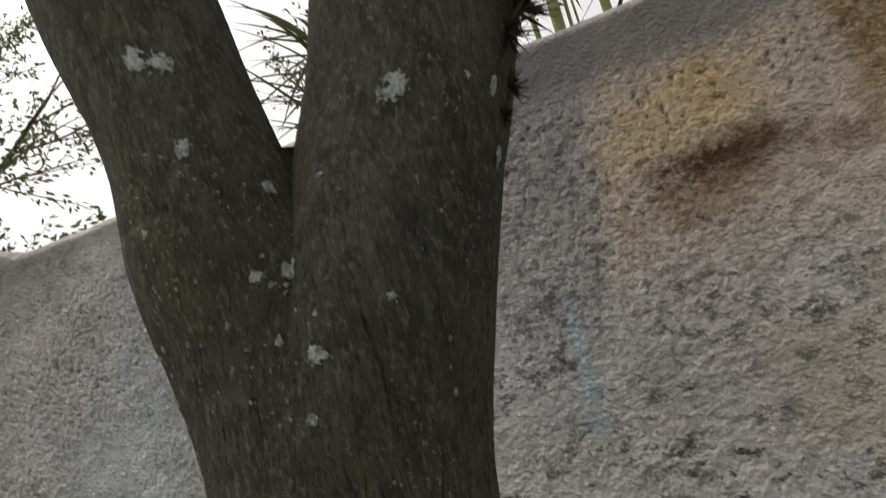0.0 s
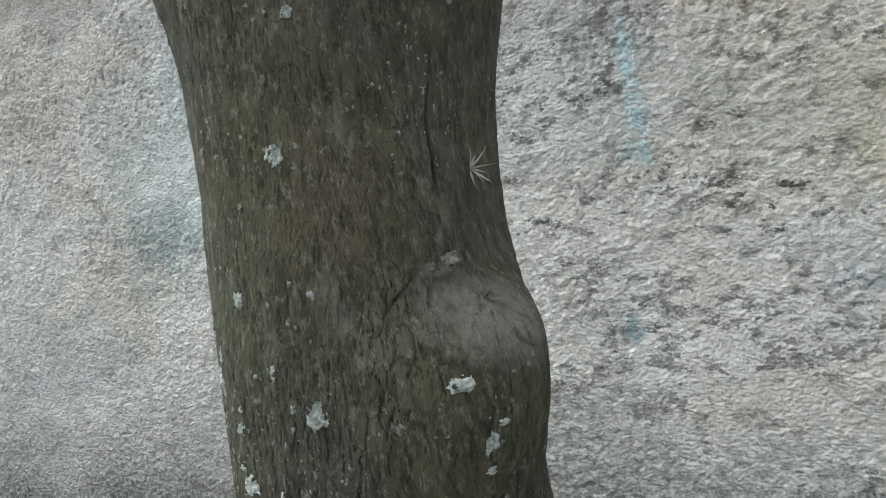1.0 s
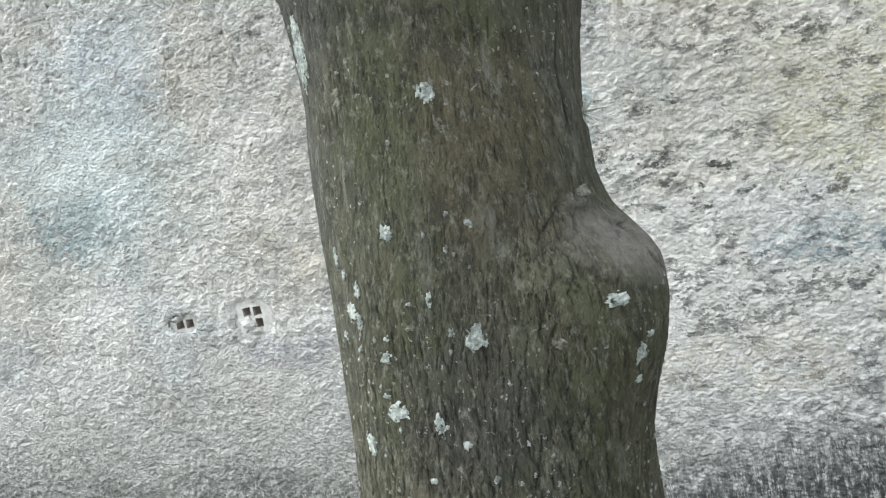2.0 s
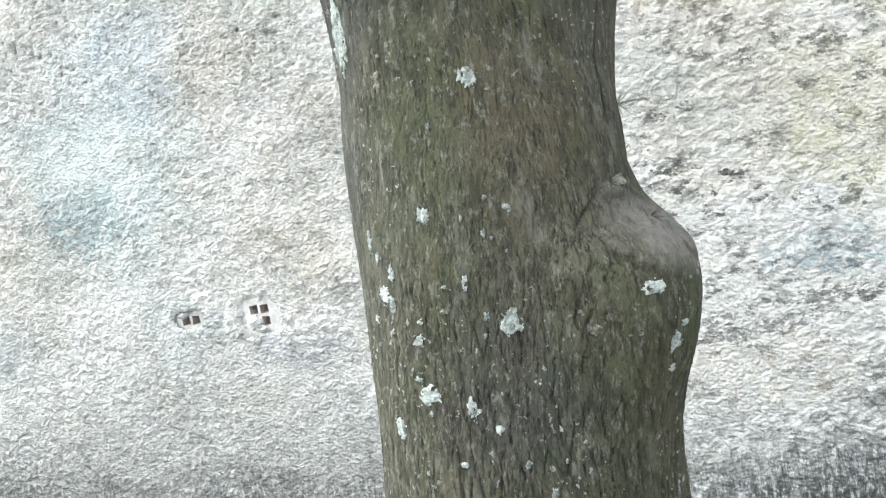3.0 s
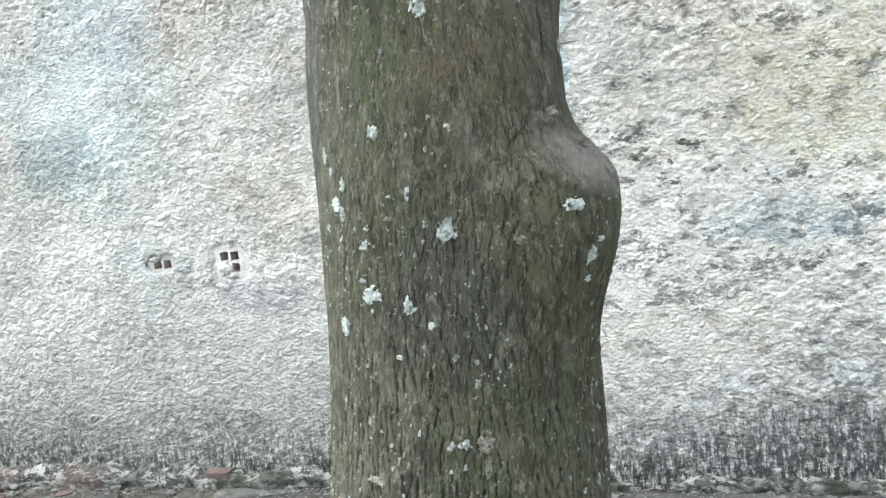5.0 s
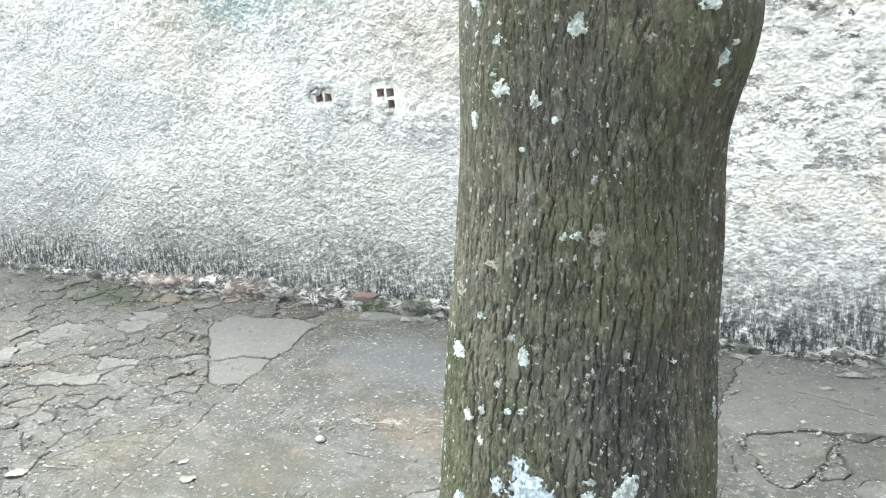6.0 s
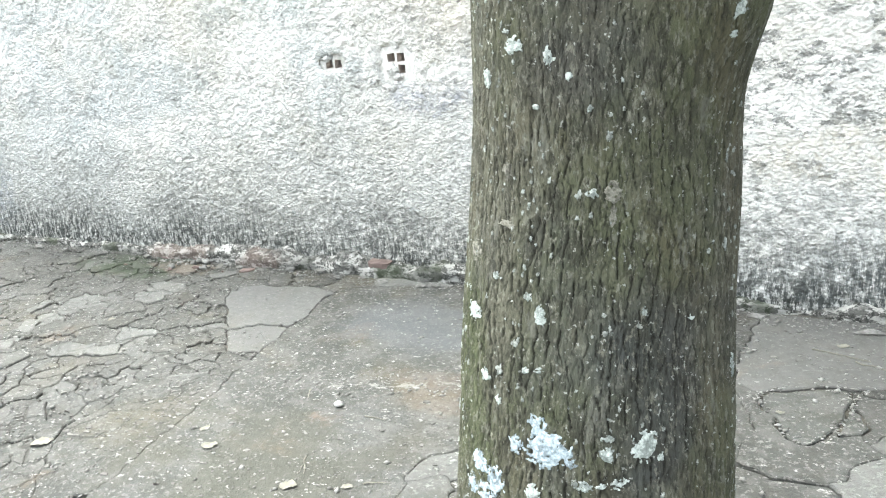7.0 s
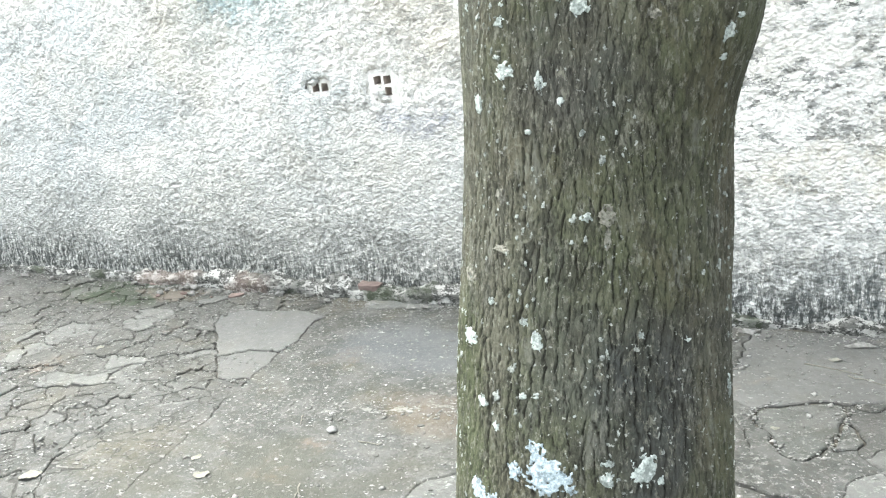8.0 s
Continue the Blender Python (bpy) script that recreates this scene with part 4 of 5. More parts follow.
GREY_LICHEN = [(-112, 0.791, 0.013, 0.025), (-68, 0.770, 0.020, 0.020), (-68, 0.746, 0.008, 0.024), (-112, 0.731, 0.026, 0.009), (-133, 0.689, 0.030, 0.022), (-114, 1.217, 0.013, 0.019), (-98, 1.001, 0.012, 0.007), (-27, 1.088, 0.022, 0.011), (-34, 1.086, 0.013, 0.008), (-52, 0.966, 0.012, 0.012)]
MID_LICHEN = [
    (-36, 0.995, 0.019, 0.016), (-30, 0.941, 0.012, 0.021), (-27, 0.956, 0.011, 0.006), (-30, 0.917, 0.010, 0.007),
    (-110, 0.974, 0.015, 0.013), (-108, 0.992, 0.008, 0.006), (-108, 0.923, 0.024, 0.018), (-112, 0.938, 0.012, 0.006),
    (-92, 0.911, 0.013, 0.019), (-125, 0.888, 0.017, 0.020), (-84, 0.890, 0.009, 0.011), (-98, 0.860, 0.010, 0.007),
    (-76, 0.857, 0.007, 0.008), (-133, 1.068, 0.010, 0.020), (-128, 1.052, 0.009, 0.013), (-121, 1.008, 0.010, 0.016),
]
UPPER_LICHEN = [
    (-80, 1.205, 0.018, 0.022), (-136, 1.271, 0.034, 0.070), (-102, 1.088, 0.013, 0.015), (-76, 0.983, 0.018, 0.022),
    (-90, 1.025, 0.009, 0.016), (-84, 0.992, 0.006, 0.010), (-120, 1.037, 0.009, 0.016), (-126, 1.016, 0.020, 0.016),
    (-134, 0.992, 0.011, 0.010), (-63, 1.379, 0.024, 0.022), (-69, 1.322, 0.012, 0.012), (-86, 1.472, 0.013, 0.014),
    (-73, 1.475, 0.019, 0.020), (-79, 1.403, 0.009, 0.010), (-34, 1.415, 0.008, 0.014), (-62, 1.418, 0.007, 0.007),
]
STEM_LICHEN = [
    ("A", -67, 1.743, 0.028, 0.032), ("A", -54, 1.730, 0.034, 0.034), ("B", -69, 1.637, 0.030, 0.032), ("B", -32, 1.641, 0.011, 0.010),
    ("B", -14, 1.630, 0.012, 0.026), ("A", -21, 1.556, 0.016, 0.018), ("A", -97, 1.550, 0.016, 0.013), ("B", -3, 1.553, 0.010, 0.025),
    ("B", -101, 1.563, 0.009, 0.008), ("A", -60, 1.62, 0.020, 0.024),
]
for k, row in enumerate(FOOT_LICHEN):
    add_lichen("T", *row, 100 + k, LICHEN)
for k, row in enumerate(BLUE_LICHEN):
    add_lichen("T", *row, 140 + k, LICHEN_BLUE)
for k, row in enumerate(GREY_LICHEN):
    add_lichen("T", *row, 180 + k, LICHEN_GREY)
for k, row in enumerate(MID_LICHEN + UPPER_LICHEN):
    add_lichen("T", *row, 240 + k, LICHEN)
for k, row in enumerate(STEM_LICHEN):
    add_lichen(*row, 200 + k, LICHEN)


def lichen_crumbs():
    """Small flecks strewn in drifts over the bark, one joined mesh."""
    rng = random.Random(12)
    verts, faces, n = [], [], 0
    made = 0
    while made < 350:
        phi, z = rng.uniform(-165, 15), rng.uniform(0.32, 1.5)
        drift = noise.noise(Vector((phi * 0.035, z * 5.0, 2.0)))
        west = (0.25 if phi < -95 else -0.05) + (-0.28 if z > 1.1 else 0.12 if z < 0.75 else 0)
        if drift + west + rng.uniform(-0.35, 0.25) < 0.12:
            continue
        w = rng.uniform(0.0022, 0.0052) * (1.8 if rng.random() < 0.12 else 1)
        if made >= 335:
            # a drift of larger crumbs under the fork
            phi, z, w = rng.gauss(-78, 8), rng.uniform(1.28, 1.52), rng.uniform(0.003, 0.008)
        v, f = lichen_mesh("T", phi, z, w, w * rng.uniform(0.8, 1.9), 1000 + made)
        made += 1
        if len(f):
            verts.append(v)
            faces.append(f + n)
            n += len(v)
    ob = sheet("lichen_crust", np.concatenate(verts), np.concatenate(faces), LICHEN_CRUMB, label="scattered small flecks of pale lichen")
    ob.parent = trunk_ob
    tagged(ob, kind="stuff")


lichen_crumbs()


def blade(b, base, way, up, length, width, bend, steps=7):
    """A tapering leaf blade, folded along its middle, that bends over towards up."""
    side = way.cross(up)
    side = side.normalized() if side.length > 1e-4 else Vector((1, 0, 0))
    p, d, rows = base.copy(), way.normalized(), []
    for i in range(steps + 1):
        t = i / steps
        w = width * (0.55 + 0.9 * t if t < 0.35 else 0.865 * (1 - t) / 0.65 + 0.02) * 0.5
        keel = up.normalized() * (-w * 0.5)
        rows.append([b.verts.new(p - side * w), b.verts.new(p + keel), b.verts.new(p + side * w)])
        d = (d + up.normalized() * bend / steps).normalized()
        p = p + d * length / steps
    for r, q in zip(rows, rows[1:]):
        for k in (0, 1):
            b.faces.new((r[k], r[k + 1], q[k + 1], q[k]))


def tube(b, pts, radii, sides=6):
    """A tapering tube through points."""
    rings = []
    for i, p in enumerate(pts):
        d = (pts[min(i + 1, len(pts) - 1)] - pts[max(i - 1, 0)]).normalized()
        u = d.cross(Vector((0.31, 0.2, 0.93)))
        u = u.normalized() if u.length > 1e-3 else Vector((1, 0, 0))
        v = d.cross(u)
        rings.append([b.verts.new(p + (u * math.cos(a) + v * math.sin(a)) * radii[i]) for a in (2 * math.pi * k / sides for k in range(sides))])
    for r, q in zip(rings, rings[1:]):
        for k in range(sides):
            b.faces.new((r[k], r[(k + 1) % sides], q[(k + 1) % sides], q[k]))
    b.faces.new(rings[-1])


def air_plant(at, out, size, count, seed, label, material, thin=0.15, off=1.0):
    rng = random.Random(seed)
    ob = thing("air_plant", label, "air plant", "air plants on the bark", at=at)
    for _ in range(count):
        b = bmesh.new()
        way = (out * rng.uniform(0.3, 1.0) * off + Vector((rng.uniform(-1, 1), rng.uniform(-0.4, 0.4), rng.uniform(-0.9, 1.1)))).normalized()
        blade(b, Vector((0, 0, 0)), way, Vector((rng.uniform(-0.5, 0.5), rng.uniform(-0.5, 0.5), 0.4)), size * rng.uniform(0.5, 1.1), size * thin, rng.uniform(-0.8, 0.9), 5)
        part("leaf", b, material, ob)
    return ob


p, o = on_trunk(radians(-6.5), 1.160, -0.001)
air_plant(p, o, 0.030, 16, 5, "small silvery air plant clinging to the bark", AIRPLANT, 0.10, 0.35)
p, o = on_trunk(radians(-20.5), 1.049, -0.001)
air_plant(p, o, 0.022, 17, 6, "withered air plant on the healed branch scar", DRYLEAF, 0.09)
for k, (phi, z, size) in enumerate(((-2, 1.60, 0.030), (2, 1.635, 0.040), (-6, 1.70, 0.070), (4, 1.735, 0.085), (-10, 1.76, 0.08), (0, 1.80, 0.10))):
    q = stem_surface("B", radians(phi), z)
    air_plant(Vector(q), Vector((math.cos(radians(phi)), math.sin(radians(phi)), 0)), size * 0.75, 64, 20 + k, "dark bristly air plant hanging on the stem", BRISTLE, 0.075)


# ==== crown of the tree and foliage ====
def leaf_quad(verts, faces, p, way, side, length, width):
    n = len(verts)
    tip, mid = p + way * length, p + way * length * 0.45
    fold = way.cross(side) * width * 0.15
    verts.extend([p, mid + side * width / 2 + fold, tip, mid - side * width / 2 + fold, mid])
    faces.extend([(n, n + 1, n + 4), (n + 1, n + 2, n + 4), (n + 2, n + 3, n + 4), (n + 3, n, n + 4)])


def leafy_limb(start, way, length, radius, rng, wood, leaves, level, leaf=0.045, per=9, droop=0.0):
    """A limb that forks into twigs; the last twigs carry leaves."""
    pts, radii, p, d = [], [], start.copy(), way.normalized()
    steps = 6
    for i in range(steps + 1):
        pts.append(p.copy())
        radii.append(radius * (1 - 0.6 * i / steps))
        d = (d + Vector((rng.uniform(-1, 1), rng.uniform(-1, 1), rng.uniform(-0.7, 0.9) - droop)) * 0.16).normalized()
        p = p + d * length / steps
    tube(wood, pts, radii, 5 if level else 7)
    if level == 0:
        for q in pts[1:]:
            for _ in range(per):
                w = (d + Vector((rng.uniform(-1, 1), rng.uniform(-1, 1), rng.uniform(-1.1, 0.5)))).normalized()
                s = w.cross(Vector((rng.uniform(-1, 1), rng.uniform(-1, 1), rng.uniform(-1, 1)))).normalized()
                leaf_quad(leaves[0], leaves[1], q + Vector((rng.uniform(-1, 1), rng.uniform(-1, 1), rng.uniform(-1, 1))) * 0.05, w, s, leaf * rng.uniform(0.7, 1.3), leaf * 0.45)
        return
    for i in range(2, steps + 1):
        for _ in range(2 if i == steps else 1):
            w = (d + Vector((rng.uniform(-1, 1), rng.uniform(-1, 1), rng.uniform(-0.5, 0.7))) * 1.0).normalized()
            leafy_limb(pts[i], w, length * rng.uniform(0.5, 0.72), radii[i] * 0.62, rng, wood, leaves, level - 1, leaf, per, droop)


def crown_parts(owner, starts, seed, leaf, per, level=2, droop=0.0, inverse=None, leaf_material=None):
    rng = random.Random(seed)
    wood, leaves = bmesh.new(), ([], [])
    for at, way, length, radius in starts:
        leafy_limb(Vector(at), Vector(way), length, radius, rng, wood, leaves, level, leaf, per, droop)
    limbs = part("branchwork", wood, TWIG, owner, smooth=True)
    me = bpy.data.meshes.new("crown")
    me.from_pydata([tuple(v) for v in leaves[0]], [], leaves[1])
    me.materials.append(leaf_material or LEAF)
    crown = new("crown", me)
    crown.parent = owner
    for ob in (limbs, crown):
        if inverse:
            ob.matrix_parent_inverse = inverse
    return crown


# unseen upper crown, added and leafed densely so that it shades the ground
starts = []
for (x, y, z, r), turn in ((TOP_A, 2.6), (TOP_B, 0.3)):
    for k in range(4):
        a = turn + k * 1.55
        starts.append(((x, y, z - 0.12), (math.cos(a) * 0.8, math.sin(a) * 0.8, 0.75 + 0.1 * k), 1.5, r * 0.62))
crown_parts(tree, starts, 31, 0.10, 11, 2, inverse=Matrix.Translation(shift))

# a leafy tree beyond the wall, its twigs hanging over
back_tree = thing("tree", "slender leafy tree beyond the wall with small drooping leaves", "tree", at=(-5.9, 4.9, -0.05))
b = bmesh.new()
tube(b, [Vector((0, 0, 0)), Vector((0.1, -0.05, 1.2)), Vector((0.05, -0.2, 2.4)), Vector((0.25, -0.3, 3.6))], [0.11, 0.09, 0.075, 0.05], 10)
part("trunk", b, TWIG, back_tree, smooth=True)
crown_parts(back_tree, [((0.2, -0.25, 3.3), (1.2, -0.6, 0.25), 1.7, 0.035), ((0.12, -0.25, 2.7), (1.2, -0.6, -0.05), 1.6, 0.03), ((0.25, -0.3, 3.6), (0.3, 0.1, 1), 1.4, 0.04),
                        ((0.2, -0.28, 3.5), (1.2, -0.3, 0.45), 1.7, 0.035), ((0.2, -0.3, 3.5), (-0.8, 0.3, 0.6), 1.3, 0.03)], 47, 0.055, 6, 2, 0.12)


def strap_plant(at, high, blades, length, width, seed, label):
    """A cane topped by a head of long narrow arching leaves."""
    rng = random.Random(seed)
    ob = thing("strap_leaved_plant", label, "plant", at=at)
    b = bmesh.new()
    lean = Vector((rng.uniform(-0.05, 0.05), rng.uniform(-0.05, 0.05), 0))
    tube(b, [Vector((0, 0, 0)) + lean * k + Vector((0, 0, high * k / 5)) for k in range(6)], [0.03 - 0.002 * k for k in range(6)], 8)
    part("cane", b, CANE, ob, smooth=True)
    top = lean * 5 + Vector((0, 0, high))
    for k in range(blades):
        b = bmesh.new()
        a = k * 2.4 + rng.uniform(-0.3, 0.3)
        rise = rng.uniform(-0.25, 1.3)
        way = Vector((math.cos(a), math.sin(a), rise)).normalized()
        blade(b, top + Vector((0, 0, rng.uniform(-0.2, 0.05))), way, Vector((0, 0, 1)), length * rng.uniform(0.7, 1.2), width, rng.uniform(-1.1, -0.3), 8)
        part("leaf", b, PALMLEAF, ob)
    return ob


strap_plant((-1.30, 3.25, -0.05), 2.66, 46, 0.62, 0.026, 3, "palm-like plant with long narrow arching leaves beyond the wall")
strap_plant((-1.75, 4.1, -0.05), 3.35, 40, 0.75, 0.035, 9, "tall palm-like plant with broad strap leaves beyond the wall")

bush = thing("tree", "thin bare-twigged tree with sparse yellowish leaves beyond the wall", "tree", at=(-2.9, 6.2, -0.05))
b = bmesh.new()
tube(b, [Vector((0, 0, 0)), Vector((0.06, 0, 1.5)), Vector((0.0, 0.1, 3.0))], [0.07, 0.06, 0.04], 8)
part("trunk", b, TWIG, bush, smooth=True)
crown_parts(bush, [((0, 0.1, 2.9), (0.5, 0, 0.9), 1.5, 0.025), ((0, 0.1, 3.0), (-0.4, 0.2, 1.0), 1.5, 0.025), ((0, 0.05, 2.7), (0.9, -0.3, 0.5), 1.4, 0.022)], 13, 0.06, 3, 2, leaf_material=PALMLEAF)


def cane_clump():
    ob = thing("cane_clump", "clump of upright green canes with a few leaves beyond the wall", "plant", at=(-0.28, 2.95, -0.05))
    rng = random.Random(4)
    for dx, dy, r, lean in ((-0.11, 0.0, 0.010, -0.03), (-0.06, 0.06, 0.014, -0.02), (-0.035, 0.03, 0.009, 0.02), (-0.005, 0.0, 0.028, -0.005), (0.06, 0.1, 0.006, 0.03), (0.085, 0.12, 0.006, -0.02), (0.105, 0.02, 0.007, 0.015), (0.165, 0.0, 0.022, -0.002), (0.20, 0.05, 0.007, 0.05), (0.225, 0.08, 0.006, -0.03), (0.25, 0.1, 0.005, 0.06), (-0.16, 0.1, 0.006, -0.08), (-0.2, 0.1, 0.008, -0.12)):
        b = bmesh.new()
        pts = [Vector((dx + lean * k * 0.5 + 0.006 * math.sin(k * 2.1 + dx * 30), dy, k * 0.45)) for k in range(9)]
        tube(b, pts, [r * (1 - 0.03 * k) for k in range(9)], 8)
        cane = part("cane", b, CANE, ob, smooth=True)
        for k in range(5):
            b = bmesh.new()
            a = rng.uniform(0, 6.28)
            q = pts[0].lerp(pts[-1], rng.uniform(0.62, 0.98))
            blade(b, q, Vector((math.cos(a), math.sin(a), rng.uniform(0.2, 1.4))), Vector((0, 0, 1)), rng.uniform(0.16, 0.34), 0.022, rng.uniform(-1.2, -0.2), 6)
            part("leaf", b, PALMLEAF, cane)
    return ob


cane_clump()
hedge = thing("shrub", "twiggy dark shrub just beyond the wall", "shrub", at=(-0.80, 3.45, -0.05))
crown_parts(hedge, [((0, 0, 0), (0.2, 0.1, 2.0), 1.45, 0.02), ((0.02, 0, 0), (-0.2, 0.2, 2.0), 1.4, 0.02), ((0.05, 0.03, 0), (0.35, 0.2, 2.0), 1.4, 0.018)], 77, 0.04, 3, 2)

# ==== pavement ====
pavement = thing("pavement", "cracked grey concrete pavement strewn with grit", "pavement", kind="structure")
b = bmesh.new()
bmesh.ops.create_grid(b, x_segments=60, y_segments=36, size=1)
for v in b.verts:
    v.co = Vector((-1 + v.co.x * 7, -0.9 + v.co.y * 3.085, -0.009 + 0.004 * noise.noise(v.co * 9)))
part("bed", b, DIRT, pavement, "dark grit showing in the cracks")

STEP = 0.016
GX0, GX1, GY0, GY1 = -4.4, 1.1, 0.25, 2.165
# outlines of the larger broken pieces
PALE_SLAB = [(-2.12, 1.896), (-2.06, 1.955), (-1.82, 1.985), (-1.70, 1.985), (-1.703, 1.909), (-1.66, 1.757), (-1.677, 1.68), (-1.776, 1.677), (-1.866, 1.605), (-1.95, 1.70), (-2.077, 1.815)]
PALE_CORNER = [(-1.866, 1.60), (-1.776, 1.672), (-1.677, 1.675), (-1.645, 1.613), (-1.637, 1.504), (-1.748, 1.472)]
WIDE_SLAB = [(-1.655, 1.77), (-1.70, 1.91), (-1.69, 2.02), (-1.28, 2.12), (-0.33, 2.15), (-0.33, 1.72), (-0.30, 1.64), (-0.24, 1.52), (-0.27, 1.30), (-0.62, 1.30), (-0.80, 1.24), (-0.885, 1.18), (-0.88, 1.10), (-0.86, 1.02), (-0.95, 0.25), (-1.36, 0.25), (-1.527, 0.796), (-1.53, 0.92), (-1.573, 1.164), (-1.627, 1.438), (-1.64, 1.62), (-1.67, 1.68)]
WEST_SLAB = [(-1.62, 1.36), (-1.88, 1.24), (-1.844, 1.109), (-1.844, 0.96), (-1.784, 0.885), (-1.615, 0.70), (-1.527, 0.796), (-1.53, 0.92), (-1.573, 1.164)]
EAST_SLAB = [(-0.33, 2.16), (1.2, 2.16), (1.2, 1.84), (0.003, 1.78), (-0.064, 1.757), (-0.119, 1.76), (-0.227, 1.704), (-0.266, 1.675), (-0.33, 1.71)]
SUNKEN_PIECE = [(-0.266, 1.665), (-0.227, 1.699), (-0.119, 1.756), (-0.064, 1.752), (-0.056, 1.696), (-0.071, 1.592), (-0.099, 1.518), (-0.126, 1.491), (-0.186, 1.497), (-0.207, 1.555), (-0.257, 1.641)]
SMALL_PIECE = [(-0.036, 1.652), (-0.055, 1.69), (-0.069, 1.592), (-0.075, 1.55), (-0.062, 1.53), (-0.008, 1.594)]
SLABS = [PALE_SLAB, PALE_CORNER, WIDE_SLAB, WEST_SLAB, EAST_SLAB, SUNKEN_PIECE, SMALL_PIECE]


def inside(poly, x, y):
    hit = np.zeros(x.shape, bool)
    for (x1, y1), (x2, y2) in zip(poly, poly[1:] + poly[:1]):
        if y1 != y2:
            hit ^= ((y1 > y) != (y2 > y)) & (x < (x2 - x1) * (y - y1) / (y2 - y1) + x1)
    return hit


def pavement_pieces():
    rng = random.Random(8)
    nx, ny = int((GX1 - GX0) / STEP), int((GY1 - GY0) / STEP)
    # seeds of the broken pieces, closer together where the concrete is crazed
    seeds = []
    for _ in range(6000):
        x, y = rng.uniform(GX0, GX1), rng.uniform(GY0, GY1)
        crazed = -3.3 < x < -1.6 and y > 0.75
        gap = rng.choice((0.06, 0.08, 0.12, 0.2)) if crazed else rng.uniform(0.15, 0.30)
        if all((x - a) ** 2 + (y - c) ** 2 > gap * gap for a, c in seeds):
            seeds.append((x, y))
    sx, sy = np.array(seeds).T
    cx, cy = np.meshgrid(GX0 + (np.arange(nx) + 0.5) * STEP, GY0 + (np.arange(ny) + 0.5) * STEP)
    wx = cx + 0.13 * (fractal(cx * 13, cy * 13, 61, 4, gain=0.75) - 0.5)
    wy = cy + 0.13 * (fractal(cx * 13, cy * 13, 71, 4, gain=0.75) - 0.5)
    label = np.argmin((wx[..., None] - sx) ** 2 + ((wy[..., None] - sy) * 1.25) ** 2, -1)
    for k, poly in enumerate(SLABS):
        label[inside(poly, wx * 0.28 + cx * 0.72, wy * 0.28 + cy * 0.72)] = 100000 + k
    label[np.hypot(cx + 0.32, cy - 0.66) < 0.30] = -1
    vx, vy = np.meshgrid(GX0 + np.arange(nx + 1) * STEP, GY0 + np.arange(ny + 1) * STEP)
    spots = np.stack([vx, vy], -1).reshape(-1, 2)
    spots = spots + (np.random.RandomState(3).rand(*spots.shape) - 0.5) * STEP * 0.9
    cols = nx + 1
    edges = {}
    for j in range(ny):
        row = label[j]
        for i in range(nx):
            me = row[i]
            if me < 0:
                continue
            a, c, d, e = j * cols + i, j * cols + i + 1, (j + 1) * cols + i + 1, (j + 1) * cols + i
            for q, r, jj, ii in ((a, c, j - 1, i), (c, d, j, i + 1), (d, e, j + 1, i), (e, a, j, i - 1)):
                if not (0 <= jj < ny and 0 <= ii < nx) or label[jj, ii] != me:
                    edges.setdefault(me, {}).setdefault(q, []).append(r)
    # even out the staircase: border corners move towards their neighbours on the border
    near = {}
    for lines in edges.values():
        for q, rs in lines.items():
            for r in rs:
                near.setdefault(q, set()).add(r)
                near.setdefault(r, set()).add(q)
    for _ in range(2):
        old = spots.copy()
        for q, rs in near.items():
            if abs(old[q, 0] - GX0) > 0.02 and abs(old[q, 0] - GX1) > 0.02:
                spots[q] = 0.5 * old[q] + 0.5 * old[list(rs)].mean(0)
    made = []
    for key in sorted(edges):
        lines = {q: list(r) for q, r in edges[key].items()}
        loops = []
        while lines:
            first = next(iter(lines))
            loop, q = [], first
            while q in lines:
                loop.append(q)
                r = lines[q].pop()
                if not lines[q]:
                    del lines[q]
                q = r
            loops.append(loop)
        loop = max(loops, key=len)
        if len(loop) >= 6:
            made.append((key, [Vector((*spots[q], 0)) for q in loop]))
    return made


def slab_piece(key, pts, rng):
    """A broken piece of concrete with worn edges, 20 mm thick."""
    n = len(pts)
    centre = sum(pts, Vector()) / n
    gap = rng.choice((-0.0006, 0.0, 0.0006, 0.0014, 0.0028)) if key < 100000 else (0.0058, 0.0016, -0.0006, -0.0004, 0.0030, 0.0080, 0.006)[key - 100000]
    tilt = (rng.uniform(-0.03, 0.03), rng.uniform(-0.03, 0.03)) if key < 100000 else (rng.uniform(-0.002, 0.002), rng.uniform(-0.002, 0.002))
    rise = rng.uniform(-0.004, 0.003) if key < 100000 else 0.0
    south = Vector((0.6, -0.8, 0)) if key == 100000 else None
    normals = []
    for i in range(n):
        d = (pts[(i + 1) % n] - pts[i - 1])
        normals.append(Vector((-d.y, d.x, 0)).normalized() if d.length > 1e-6 else Vector())
    b = bmesh.new()
    rings = []
    for inset, z in ((gap + 0.0035, 0.0), (gap, -0.003), (gap, -0.03)):
        rings.append([b.verts.new(p - centre + m * (inset * (0.1 + 1.1 * max(0.0, -m.dot(south))) if south else inset) + Vector((0, 0, z + rise + tilt[0] * (p.x - centre.x) + tilt[1] * (p.y - centre.y)))) for p, m in zip(pts, normals)])
    b.faces.new(rings[0])
    for r, q in zip(rings, rings[1:]):
        for i in range(n):
            b.faces.new((r[i - 1], q[i - 1], q[i], r[i]))
    bmesh.ops.recalc_face_normals(b, faces=b.faces)
    ob = part("slab" if key >= 100000 else "slab_fragment", b, SCREED if key in (100000, 100001, 100004) else PAVING if key > 100004 else CONCRETE, pavement)
    ob.location = centre
    return ob


